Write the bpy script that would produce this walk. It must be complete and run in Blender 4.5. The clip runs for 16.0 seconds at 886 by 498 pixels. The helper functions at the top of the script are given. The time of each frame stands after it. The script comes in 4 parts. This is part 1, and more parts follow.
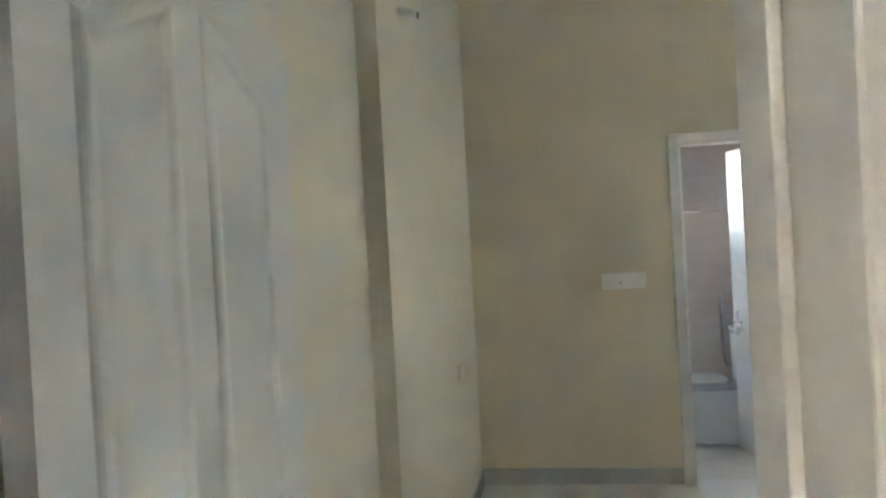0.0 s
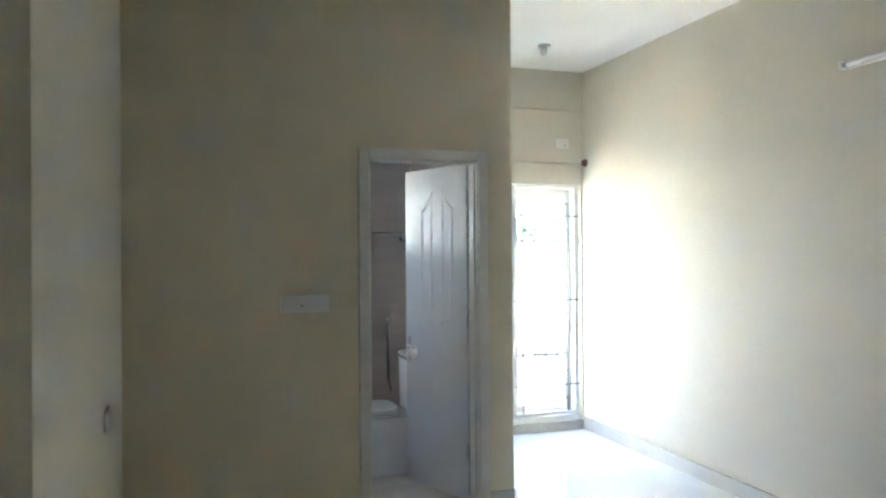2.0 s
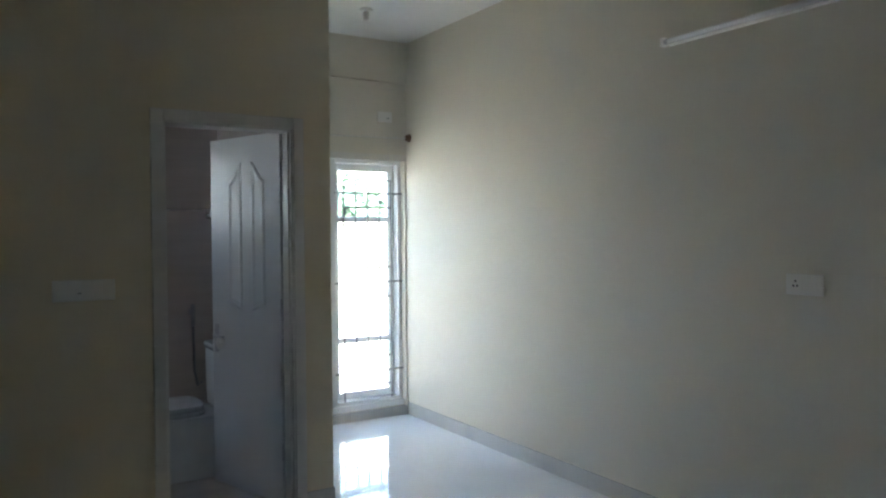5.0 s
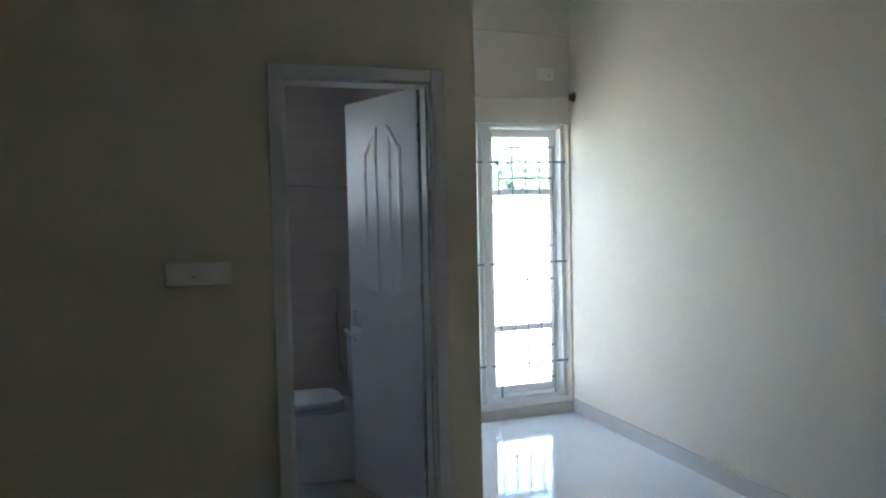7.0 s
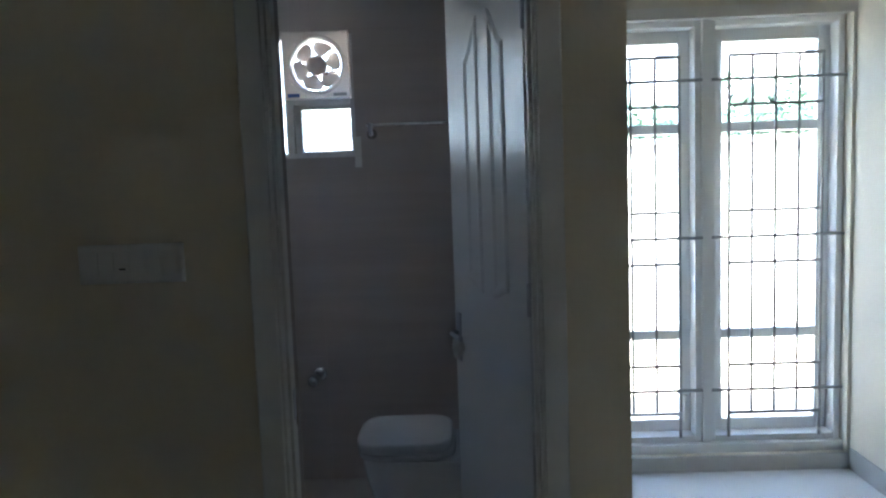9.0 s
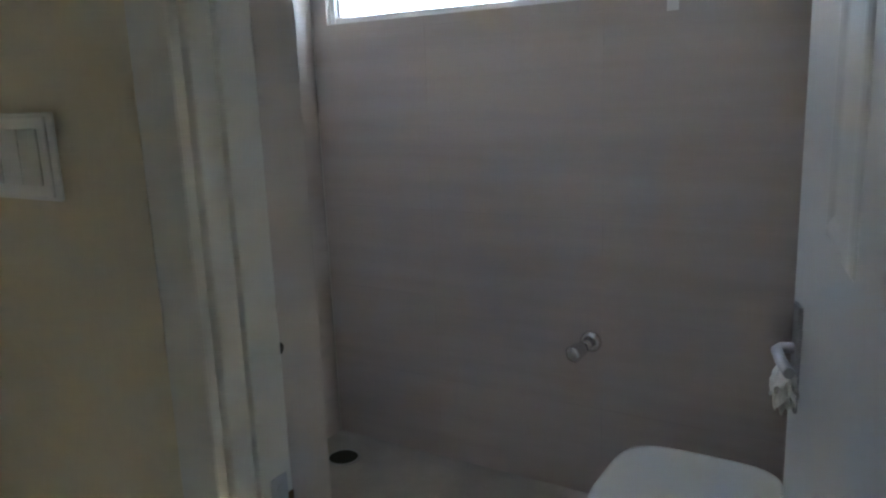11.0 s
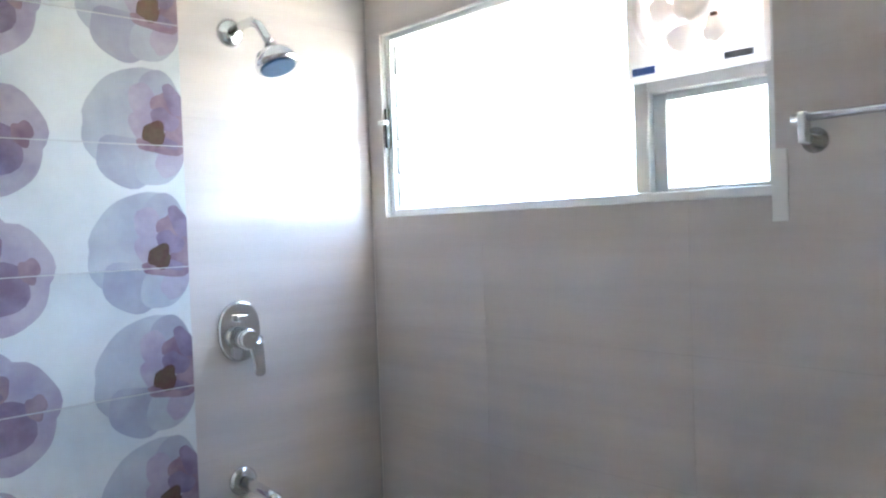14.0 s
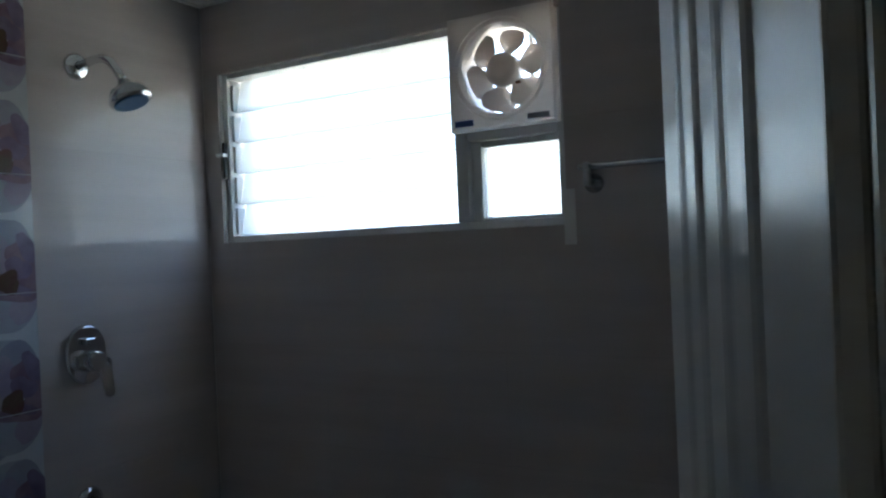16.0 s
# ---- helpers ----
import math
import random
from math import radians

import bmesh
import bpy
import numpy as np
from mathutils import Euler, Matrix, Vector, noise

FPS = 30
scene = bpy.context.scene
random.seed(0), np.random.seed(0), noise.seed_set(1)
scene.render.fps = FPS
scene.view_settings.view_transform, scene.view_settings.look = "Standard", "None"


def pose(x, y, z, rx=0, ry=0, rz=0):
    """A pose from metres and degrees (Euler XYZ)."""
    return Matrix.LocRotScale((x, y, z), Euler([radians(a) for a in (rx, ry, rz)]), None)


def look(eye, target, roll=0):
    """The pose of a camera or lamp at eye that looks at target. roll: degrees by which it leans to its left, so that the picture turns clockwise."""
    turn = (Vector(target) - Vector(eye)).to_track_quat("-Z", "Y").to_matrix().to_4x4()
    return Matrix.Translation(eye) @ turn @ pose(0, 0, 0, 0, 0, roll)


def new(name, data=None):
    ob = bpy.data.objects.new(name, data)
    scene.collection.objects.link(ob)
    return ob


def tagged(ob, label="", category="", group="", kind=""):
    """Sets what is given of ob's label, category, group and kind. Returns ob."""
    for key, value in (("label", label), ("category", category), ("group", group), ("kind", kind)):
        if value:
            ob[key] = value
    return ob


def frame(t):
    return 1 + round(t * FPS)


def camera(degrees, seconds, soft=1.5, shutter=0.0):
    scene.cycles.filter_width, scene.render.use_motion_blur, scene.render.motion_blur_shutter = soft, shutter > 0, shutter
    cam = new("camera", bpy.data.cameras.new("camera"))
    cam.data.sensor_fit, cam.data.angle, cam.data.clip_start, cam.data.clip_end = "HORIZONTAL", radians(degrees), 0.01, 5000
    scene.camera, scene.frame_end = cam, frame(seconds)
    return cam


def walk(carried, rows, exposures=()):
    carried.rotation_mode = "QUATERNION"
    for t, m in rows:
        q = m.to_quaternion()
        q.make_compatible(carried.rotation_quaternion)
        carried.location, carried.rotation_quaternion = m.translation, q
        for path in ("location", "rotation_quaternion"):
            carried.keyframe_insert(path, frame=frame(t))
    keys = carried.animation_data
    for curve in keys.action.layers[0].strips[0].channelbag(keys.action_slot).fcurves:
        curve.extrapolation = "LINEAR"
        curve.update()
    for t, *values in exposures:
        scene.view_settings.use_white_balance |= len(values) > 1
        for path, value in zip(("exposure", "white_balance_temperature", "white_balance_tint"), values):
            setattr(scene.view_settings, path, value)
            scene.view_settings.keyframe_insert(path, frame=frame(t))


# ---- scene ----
cam = camera(60.8, 16.0, 2.3)
PATH = [
    (0, (0.875, -0.323, 1.536), (0.564, 1.653, 1.518), -3.1),
    (0.5, (0.823, -0.142, 1.527), (0.8, 1.858, 1.528), -2.5),
    (1, (0.77, 0.011, 1.522), (1.002, 1.998, 1.548), -1.9),
    (1.5, (0.72, 0.14, 1.543), (1.121, 2.1, 1.561), -0.4),
    (2, (0.648, 0.229, 1.52), (1.28, 2.126, 1.527), -0.4),
    (2.5, (0.635, 0.28, 1.514), (1.409, 2.125, 1.495), -0.2),
    (3, (0.663, 0.335, 1.508), (1.445, 2.175, 1.469), 0.1),
    (3.5, (0.718, 0.44, 1.508), (1.661, 2.203, 1.474), 0.0),
    (3.7, (0.75, 0.474, 1.507), (1.788, 2.183, 1.475), 0.1),
    (6, (0.907, 0.66, 1.489), (1.946, 2.368, 1.433), -0.8),
    (6.5, (1.029, 0.865, 1.443), (1.894, 2.667, 1.383), -1.3),
    (7, (1.182, 1.142, 1.468), (1.831, 3.031, 1.373), -1.3),
    (7.5, (1.453, 1.408, 1.479), (1.855, 3.364, 1.368), -1.8),
    (8, (1.636, 1.765, 1.436), (1.882, 3.745, 1.3), -1.9),
    (8.5, (1.867, 2.1, 1.462), (1.994, 4.088, 1.283), -1.9),
    (9, (2.061, 2.53, 1.438), (2.006, 4.52, 1.239), -2.1),
    (9.5, (2.159, 2.924, 1.401), (1.802, 4.881, 1.193), -2.1),
    (9.7, (2.177, 3.071, 1.433), (1.711, 5.001, 1.199), -2.0),
    (12, (2.143, 4.281, 1.208), (0.908, 5.703, 0.535), -3.1),
    (12.5, (2.134, 4.354, 1.207), (0.907, 5.706, 0.39), -2.9),
    (13, (2.131, 4.356, 1.237), (0.892, 5.737, 0.49), -1.6),
    (13.5, (2.132, 4.35, 1.31), (0.824, 5.818, 0.947), -1.8),
    (14, (2.194, 4.533, 1.491), (0.748, 5.913, 1.435), -2.1),
    (14.5, (2.122, 4.386, 1.53), (0.813, 5.878, 1.776), -2.9),
    (15, (2.132, 4.355, 1.538), (0.858, 5.874, 1.802), -3.1),
    (15.5, (2.162, 4.262, 1.517), (1.149, 5.981, 1.657), -3.5),
    (16, (2.238, 4.193, 1.492), (1.262, 5.938, 1.482), -2.5),
]
EXPO = [(0, 7.15, 6850, 10), (0.5, 7.2, 6850, 10), (1, 7.05, 6750, 10), (1.5, 6.65, 6650, 10), (2, 6.4, 6500, 10), (2.5, 5.8, 6400, 10), (3, 5.35, 6350, 10), (3.5, 5.15, 6300, 10), (6, 5.0, 6200, 10),
        (7, 4.95, 6050, 10), (8, 4.75, 5950, 10), (9, 4.55, 5900, 10), (9.7, 4.5, 5950, 10), (11.8, 6.6, 6950, 11), (12.5, 6.75, 6950, 11), (13, 7.0, 6750, 10), (13.5, 7.05, 6650, 9),
        (14, 6.75, 6500, 10), (14.5, 5.5, 6300, 9), (15, 4.15, 6150, 8), (15.5, 3.65, 6050, 7), (16, 3.6, 6050, 6)]
walk(cam, [(t, look(eye, target, roll)) for t, eye, target, roll in PATH], EXPO)

# ---- world, sun, exposure ----
world = bpy.data.worlds.new("sky")
scene.world = world
world.use_nodes = True
wn = world.node_tree
sky = wn.nodes.new("ShaderNodeTexSky")
sky.sky_type, sky.sun_disc = "NISHITA", False
sky.sun_elevation, sky.sun_rotation = radians(58), radians(205)
sky.air_density, sky.dust_density = 1.0, 3.0
wn.links.new(sky.outputs[0], wn.nodes["Background"].inputs[0])
wn.nodes["Background"].inputs[1].default_value = 0.15
sun = new("sun", bpy.data.lights.new("sun", "SUN"))
sun.data.energy, sun.data.angle, sun.data.color = 4.0, radians(0.6), (1, 0.95, 0.88)
a, e = radians(205), radians(58)
sun.matrix_world = look((math.sin(a) * math.cos(e) * 30, math.cos(a) * math.cos(e) * 30, math.sin(e) * 30), (0, 0, 0))


# ---- materials ----
def material(name, color, rough=0.5, metal=0.0, var=0.06, scale=3.0, fine=120.0, bump=0.05, spec=0.5, stretch=(1, 1, 1), tint=None, rand=0.0, coat=0.0):
    """Principled surface with a broad and a fine variation of colour and a fine relief."""
    m = bpy.data.materials.new(name)
    m.use_nodes = True
    nt = m.node_tree
    b = nt.nodes["Principled BSDF"]
    b.inputs["Roughness"].default_value, b.inputs["Metallic"].default_value = rough, metal
    b.inputs["Specular IOR Level"].default_value = spec
    b.inputs["Coat Weight"].default_value = coat
    co = nt.nodes.new("ShaderNodeTexCoord")
    mp = nt.nodes.new("ShaderNodeMapping")
    mp.inputs["Scale"].default_value = stretch
    geo = nt.nodes.new("ShaderNodeNewGeometry")
    nt.links.new(geo.outputs["Position"], mp.inputs[0])
    n1, n2 = nt.nodes.new("ShaderNodeTexNoise"), nt.nodes.new("ShaderNodeTexNoise")
    n1.inputs["Scale"].default_value, n1.inputs["Detail"].default_value = scale, 4
    n2.inputs["Scale"].default_value, n2.inputs["Detail"].default_value = fine, 3
    nt.links.new(mp.outputs[0], n1.inputs["Vector"])
    nt.links.new(mp.outputs[0], n2.inputs["Vector"])
    ramp = nt.nodes.new("ShaderNodeMix")
    ramp.data_type = "RGBA"
    t = tint or tuple(c * (1 - var * 2) for c in color)
    ramp.inputs[6].default_value, ramp.inputs[7].default_value = (*t, 1), (*color, 1)
    mr = nt.nodes.new("ShaderNodeMapRange")
    mr.inputs[1].default_value, mr.inputs[2].default_value = 0.32, 0.62
    nt.links.new(n1.outputs[0], mr.inputs[0])
    nt.links.new(mr.outputs[0], ramp.inputs[0])
    hsv = nt.nodes.new("ShaderNodeHueSaturation")
    va = nt.nodes.new("ShaderNodeMapRange")
    va.inputs[3].default_value, va.inputs[4].default_value = 1 - var, 1 + var
    nt.links.new(n2.outputs[0], va.inputs[0])
    if rand:
        oi = nt.nodes.new("ShaderNodeObjectInfo")
        ra = nt.nodes.new("ShaderNodeMapRange")
        ra.inputs[3].default_value, ra.inputs[4].default_value = 1 - rand, 1 + rand
        nt.links.new(oi.outputs["Random"], ra.inputs[0])
        mu = nt.nodes.new("ShaderNodeMath")
        mu.operation = "MULTIPLY"
        nt.links.new(ra.outputs[0], mu.inputs[0])
        nt.links.new(va.outputs[0], mu.inputs[1])
        nt.links.new(mu.outputs[0], hsv.inputs["Value"])
    else:
        nt.links.new(va.outputs[0], hsv.inputs["Value"])
    nt.links.new(ramp.outputs[2], hsv.inputs["Color"])
    nt.links.new(hsv.outputs[0], b.inputs["Base Color"])
    rr = nt.nodes.new("ShaderNodeMapRange")
    rr.inputs[3].default_value, rr.inputs[4].default_value = max(rough - 0.05, 0.02), rough + 0.06
    nt.links.new(n1.outputs[0], rr.inputs[0])
    nt.links.new(rr.outputs[0], b.inputs["Roughness"])
    if bump:
        bp = nt.nodes.new("ShaderNodeBump")
        bp.inputs["Strength"].default_value, bp.inputs["Distance"].default_value = bump, 0.01
        nt.links.new(n2.outputs[0], bp.inputs["Height"])
        nt.links.new(bp.outputs[0], b.inputs["Normal"])
    return m


def glass(name, rough=0.0, color=(0.95, 1, 0.98)):
    m = bpy.data.materials.new(name)
    m.use_nodes = True
    b = m.node_tree.nodes["Principled BSDF"]
    b.inputs["Base Color"].default_value = (*color, 1)
    b.inputs["Transmission Weight"].default_value, b.inputs["Roughness"].default_value, b.inputs["IOR"].default_value = 1, rough, 1.45
    if rough:
        n = m.node_tree.nodes.new("ShaderNodeTexNoise")
        n.inputs["Scale"].default_value = 90
        bp = m.node_tree.nodes.new("ShaderNodeBump")
        bp.inputs["Strength"].default_value, bp.inputs["Distance"].default_value = 0.3, 0.004
        m.node_tree.links.new(n.outputs[0], bp.inputs["Height"])
        m.node_tree.links.new(bp.outputs[0], b.inputs["Normal"])
    return m


def translucent(m, share, color):
    """Thin plastic that lets part of the light behind it through."""
    nt = m.node_tree
    out = nt.nodes["Material Output"]
    tr, mix = nt.nodes.new("ShaderNodeBsdfTranslucent"), nt.nodes.new("ShaderNodeMixShader")
    tr.inputs["Color"].default_value = (*color, 1)
    mix.inputs[0].default_value = share
    nt.links.new(nt.nodes["Principled BSDF"].outputs[0], mix.inputs[1])
    nt.links.new(tr.outputs[0], mix.inputs[2])
    nt.links.new(mix.outputs[0], out.inputs["Surface"])
    return m


CREAM = material("cream_wall_paint", (0.7, 0.66, 0.56), 0.6, var=0.025, scale=1.2, fine=60, bump=0.12)
# same paint as CREAM; the tan of its shade is put into the colour
CREAM_SHADED = material("cream_wall_paint_shaded_tan", (0.74, 0.66, 0.505), 0.6, var=0.03, scale=1.2, fine=60, bump=0.12)
CEIL = material("ceiling_paint", (0.83, 0.83, 0.8), 0.7, var=0.02, scale=1, fine=50, bump=0.08)
PLASTER = material("outside_plaster", (0.78, 0.77, 0.73), 0.8, var=0.06, scale=1.5, fine=40, bump=0.3)
WHITE = material("white_door_paint", (0.68, 0.69, 0.68), 0.31, var=0.01, scale=4, fine=30, bump=0)
SATIN = material("satin_door_paint", (0.66, 0.66, 0.64), 0.62, var=0.012, scale=4, fine=30, bump=0, spec=0.25)
FRAMEW = material("white_frame_paint", (0.71, 0.69, 0.64), 0.35, var=0.03, scale=5, fine=50, bump=0.08)
UPVC = material("white_window_frame", (0.8, 0.8, 0.79), 0.3, var=0.02, scale=5, fine=80, bump=0.02)
FLOORT = material("white_vitrified_tile", (0.78, 0.78, 0.77), 0.07, var=0.02, scale=2.5, fine=40, bump=0.004, rand=0.01)
GROUT = material("pale_grout", (0.5, 0.49, 0.47), 0.8, var=0.06, scale=8, fine=200, bump=0.1)
SKIRT = material("grey_skirting_tile", (0.55, 0.55, 0.53), 0.18, var=0.04, scale=4, fine=60, bump=0.01)
BTILE = material("beige_bathroom_tile", (0.605, 0.54, 0.5), 0.055, var=0.012, scale=2.2, fine=14, bump=0.004, stretch=(0.5, 0.5, 7), tint=(0.55, 0.49, 0.45), rand=0.006)
PTILE = material("white_marbled_tile", (0.64, 0.655, 0.64), 0.08, var=0.03, scale=3.5, fine=25, bump=0.004, tint=(0.5, 0.52, 0.51), rand=0.01)
BFLOOR = material("mottled_bathroom_floor_tile", (0.54, 0.505, 0.465), 0.38, var=0.05, scale=5, fine=60, bump=0.05, tint=(0.43, 0.4, 0.37), rand=0.005)
BGROUT = material("tile_joint", (0.52, 0.47, 0.435), 0.8, var=0.05, scale=9, fine=200, bump=0.1)
YARD = material("weathered_white_plaster", (0.5, 0.49, 0.46), 0.85, var=0.08, scale=1.2, fine=30, bump=0.3)
CERAMIC = material("white_ceramic", (0.78, 0.8, 0.8), 0.08, var=0.01, scale=3, fine=20, bump=0.0, coat=0.3)
SEATW = material("white_seat_plastic", (0.64, 0.67, 0.67), 0.2, var=0.01, scale=3, fine=40, bump=0.01)
CHROME = material("chrome", (0.75, 0.76, 0.78), 0.08, 1.0, var=0.02, scale=8, fine=90, bump=0.01)
STEEL = material("brushed_steel", (0.55, 0.55, 0.56), 0.3, 1.0, var=0.05, scale=10, fine=160, bump=0.03)
DARKM = material("dark_metal", (0.06, 0.055, 0.05), 0.4, 0.8, var=0.1, scale=10, fine=100, bump=0.05)
BRASS = material("polished_brass", (0.75, 0.5, 0.16), 0.2, 1.0, var=0.05, scale=15, fine=80, bump=0.02)
GRILL = material("grey_painted_iron", (0.32, 0.325, 0.33), 0.45, 0.0, var=0.06, scale=20, fine=150, bump=0.1)
PLASTIC = material("white_plastic", (0.82, 0.81, 0.77), 0.3, var=0.015, scale=6, fine=60, bump=0.01)
FANP = translucent(material("ivory_plastic", (0.76, 0.71, 0.66), 0.35, var=0.015, scale=6, fine=60, bump=0.01), 0.17, (0.7, 0.62, 0.56))
GREYP = material("grey_plastic", (0.28, 0.28, 0.29), 0.4, var=0.04, scale=6, fine=60, bump=0.02)
BLACK = material("black_plastic", (0.02, 0.02, 0.02), 0.4, var=0.05, scale=6, fine=60, bump=0.02)
BLUE = material("blue_plastic", (0.03, 0.09, 0.17), 0.3, var=0.08, scale=30, fine=150, bump=0.05)
BLUEL = material("blue_label", (0.08, 0.16, 0.5), 0.4, var=0.05, scale=30, fine=150, bump=0.0)
BROWNW = material("brown_wood", (0.2, 0.1, 0.06), 0.45, var=0.15, scale=12, fine=90, bump=0.1)
RUST = material("rust_stain", (0.2, 0.12, 0.055), 0.8, var=0.25, scale=60, fine=200, bump=0.3)
ROPE = material("white_cord", (0.75, 0.74, 0.7), 0.8, var=0.1, scale=60, fine=300, bump=0.3)
WRAP = material("crumpled_white_plastic", (0.72, 0.71, 0.67), 0.35, var=0.08, scale=40, fine=90, bump=0.5)
TUBE = material("fluorescent_tube_glass", (0.82, 0.83, 0.84), 0.12, var=0.01, scale=5, fine=30, bump=0)
GLASS = glass("clear_glass")
FROST = glass("frosted_glass", 0.45, (0.6, 0.64, 0.64))
PET1 = material("print_pale_grey_petal", (0.42, 0.43, 0.46), 0.1, var=0.05, scale=9, fine=40, bump=0, tint=(0.34, 0.345, 0.385))
PET2 = material("print_lavender_petal", (0.4, 0.355, 0.4), 0.1, var=0.08, scale=14, fine=60, bump=0, tint=(0.31, 0.265, 0.34))
PET3 = material("print_plum_petal", (0.3, 0.215, 0.24), 0.1, var=0.12, scale=18, fine=60, bump=0, tint=(0.2, 0.125, 0.17))
PET5 = material("print_violet_petal", (0.25, 0.195, 0.265), 0.1, var=0.12, scale=20, fine=70, bump=0, tint=(0.18, 0.13, 0.19))
PET6 = material("print_blue_grey_petal", (0.36, 0.365, 0.41), 0.1, var=0.06, scale=10, fine=50, bump=0, tint=(0.29, 0.285, 0.34))
PET4 = material("print_brown_heart", (0.12, 0.085, 0.055), 0.1, var=0.2, scale=40, fine=120, bump=0, tint=(0.12, 0.06, 0.05))
EARTH = material("dry_ground", (0.4, 0.36, 0.3), 0.9, var=0.12, scale=0.8, fine=12, bump=0.4)
LEAF = material("foliage", (0.04, 0.085, 0.045), 0.6, var=0.2, scale=2, fine=15, bump=0.1)
BARK = material("bark", (0.16, 0.11, 0.08), 0.9, var=0.2, scale=6, fine=40, bump=0.5)
HOUSE = material("blue_grey_house_paint", (0.27, 0.3, 0.34), 0.8, var=0.06, scale=1, fine=20, bump=0.2)
DARKG = material("dark_window_glass", (0.05, 0.06, 0.07), 0.1, var=0.05, scale=2, fine=20, bump=0)
TERRA = material("roof_coping", (0.42, 0.4, 0.38), 0.8, var=0.1, scale=3, fine=30, bump=0.2)


# ---- mesh helpers ----
def box(bm, x0, x1, y0, y1, z0, z1, mat=0):
    v = [bm.verts.new((x, y, z)) for x in (x0, x1) for y in (y0, y1) for z in (z0, z1)]
    for f in ((0, 1, 3, 2), (4, 6, 7, 5), (0, 4, 5, 1), (2, 3, 7, 6), (0, 2, 6, 4), (1, 5, 7, 3)):
        bm.faces.new([v[i] for i in f]).material_index = mat
    return v


def rbox(x0, x1, y0, y1, z0, z1, r=0.003, seg=2):
    bm = bmesh.new()
    box(bm, x0, x1, y0, y1, z0, z1)
    bmesh.ops.bevel(bm, geom=bm.edges[:], offset=r, segments=seg, affect="EDGES", profile=0.5)
    return bm


def cyl(bm, p, q, r0, r1=None, n=16, caps=True):
    p, q = Vector(p), Vector(q)
    r1 = r0 if r1 is None else r1
    w = (q - p).normalized()
    u = w.orthogonal().normalized()
    v = w.cross(u)
    rings = []
    for c, r in ((p, r0), (q, r1)):
        rings.append([bm.verts.new(c + (u * math.cos(i * math.tau / n) + v * math.sin(i * math.tau / n)) * r) for i in range(n)])
    for i in range(n):
        bm.faces.new((rings[0][i], rings[0][(i + 1) % n], rings[1][(i + 1) % n], rings[1][i])).smooth = True
    if caps:
        bm.faces.new(rings[0][::-1])
        bm.faces.new(rings[1])
    return bm


def tube(bm, pts, r, n=12):
    """A round bar along a line of points."""
    pts = [Vector(p) for p in pts]
    rings, u = [], None
    for i, p in enumerate(pts):
        w = (pts[min(i + 1, len(pts) - 1)] - pts[max(i - 1, 0)]).normalized()
        u = w.orthogonal().normalized() if u is None else (u - w * u.dot(w)).normalized()
        v = w.cross(u)
        rings.append([bm.verts.new(p + (u * math.cos(k * math.tau / n) + v * math.sin(k * math.tau / n)) * r) for k in range(n)])
    for a1, b1 in zip(rings, rings[1:]):
        for k in range(n):
            bm.faces.new((a1[k], a1[(k + 1) % n], b1[(k + 1) % n], b1[k])).smooth = True
    bm.faces.new(rings[0][::-1])
    bm.faces.new(rings[-1])
    return bm


def lathe(bm, rows, base, axis, n=24):
    """Turned shape: rows of (distance along the axis, radius)."""
    w = Vector(axis).normalized()
    u = w.orthogonal().normalized()
    v = w.cross(u)
    rings = [[bm.verts.new(Vector(base) + w * h + (u * math.cos(k * math.tau / n) + v * math.sin(k * math.tau / n)) * r) for k in range(n)] for h, r in rows]
    for a1, b1 in zip(rings, rings[1:]):
        for k in range(n):
            bm.faces.new((a1[k], a1[(k + 1) % n], b1[(k + 1) % n], b1[k])).smooth = True
    bm.faces.new(rings[0][::-1])
    bm.faces.new(rings[-1])
    return bm


def loft(bm, loops, cap0=True, cap1=True, smooth=True):
    rings = [[bm.verts.new(p) for p in l] for l in loops]
    n = len(rings[0])
    for a1, b1 in zip(rings, rings[1:]):
        for k in range(n):
            bm.faces.new((a1[k], a1[(k + 1) % n], b1[(k + 1) % n], b1[k])).smooth = smooth
    if cap0:
        bm.faces.new(rings[0][::-1])
    if cap1:
        bm.faces.new(rings[-1])
    return bm


def outward(bm, side=0):
    """Turn the faces of a door's skin away from the middle of its thickness, or all to one side."""
    bm.normal_update()
    for f in bm.faces:
        if f.normal.y * (side or f.calc_center_median().y) < -1e-9:
            f.normal_flip()
    return bm


def link(name, bm, mats, parent=None, turned=False):
    if not turned:
        bmesh.ops.recalc_face_normals(bm, faces=bm.faces[:])
    me = bpy.data.meshes.new(name)
    bm.to_mesh(me)
    bm.free()
    for m in mats if isinstance(mats, (list, tuple)) else [mats]:
        me.materials.append(m)
    ob = new(name, me)
    if parent:
        ob.parent = parent
    return ob


def part(name, bm, mat, parent, label=""):
    return tagged(link(name, bm, mat, parent), label)


def thing(name, label, category, at=(0, 0, 0), group=""):
    ob = new(name)
    ob.empty_display_size = 0.05
    ob.location = at
    return tagged(ob, label, category, group)


def structure(name, bm, mat, label="", category=""):
    return tagged(link(name, bm, mat), label, category, "", "structure")


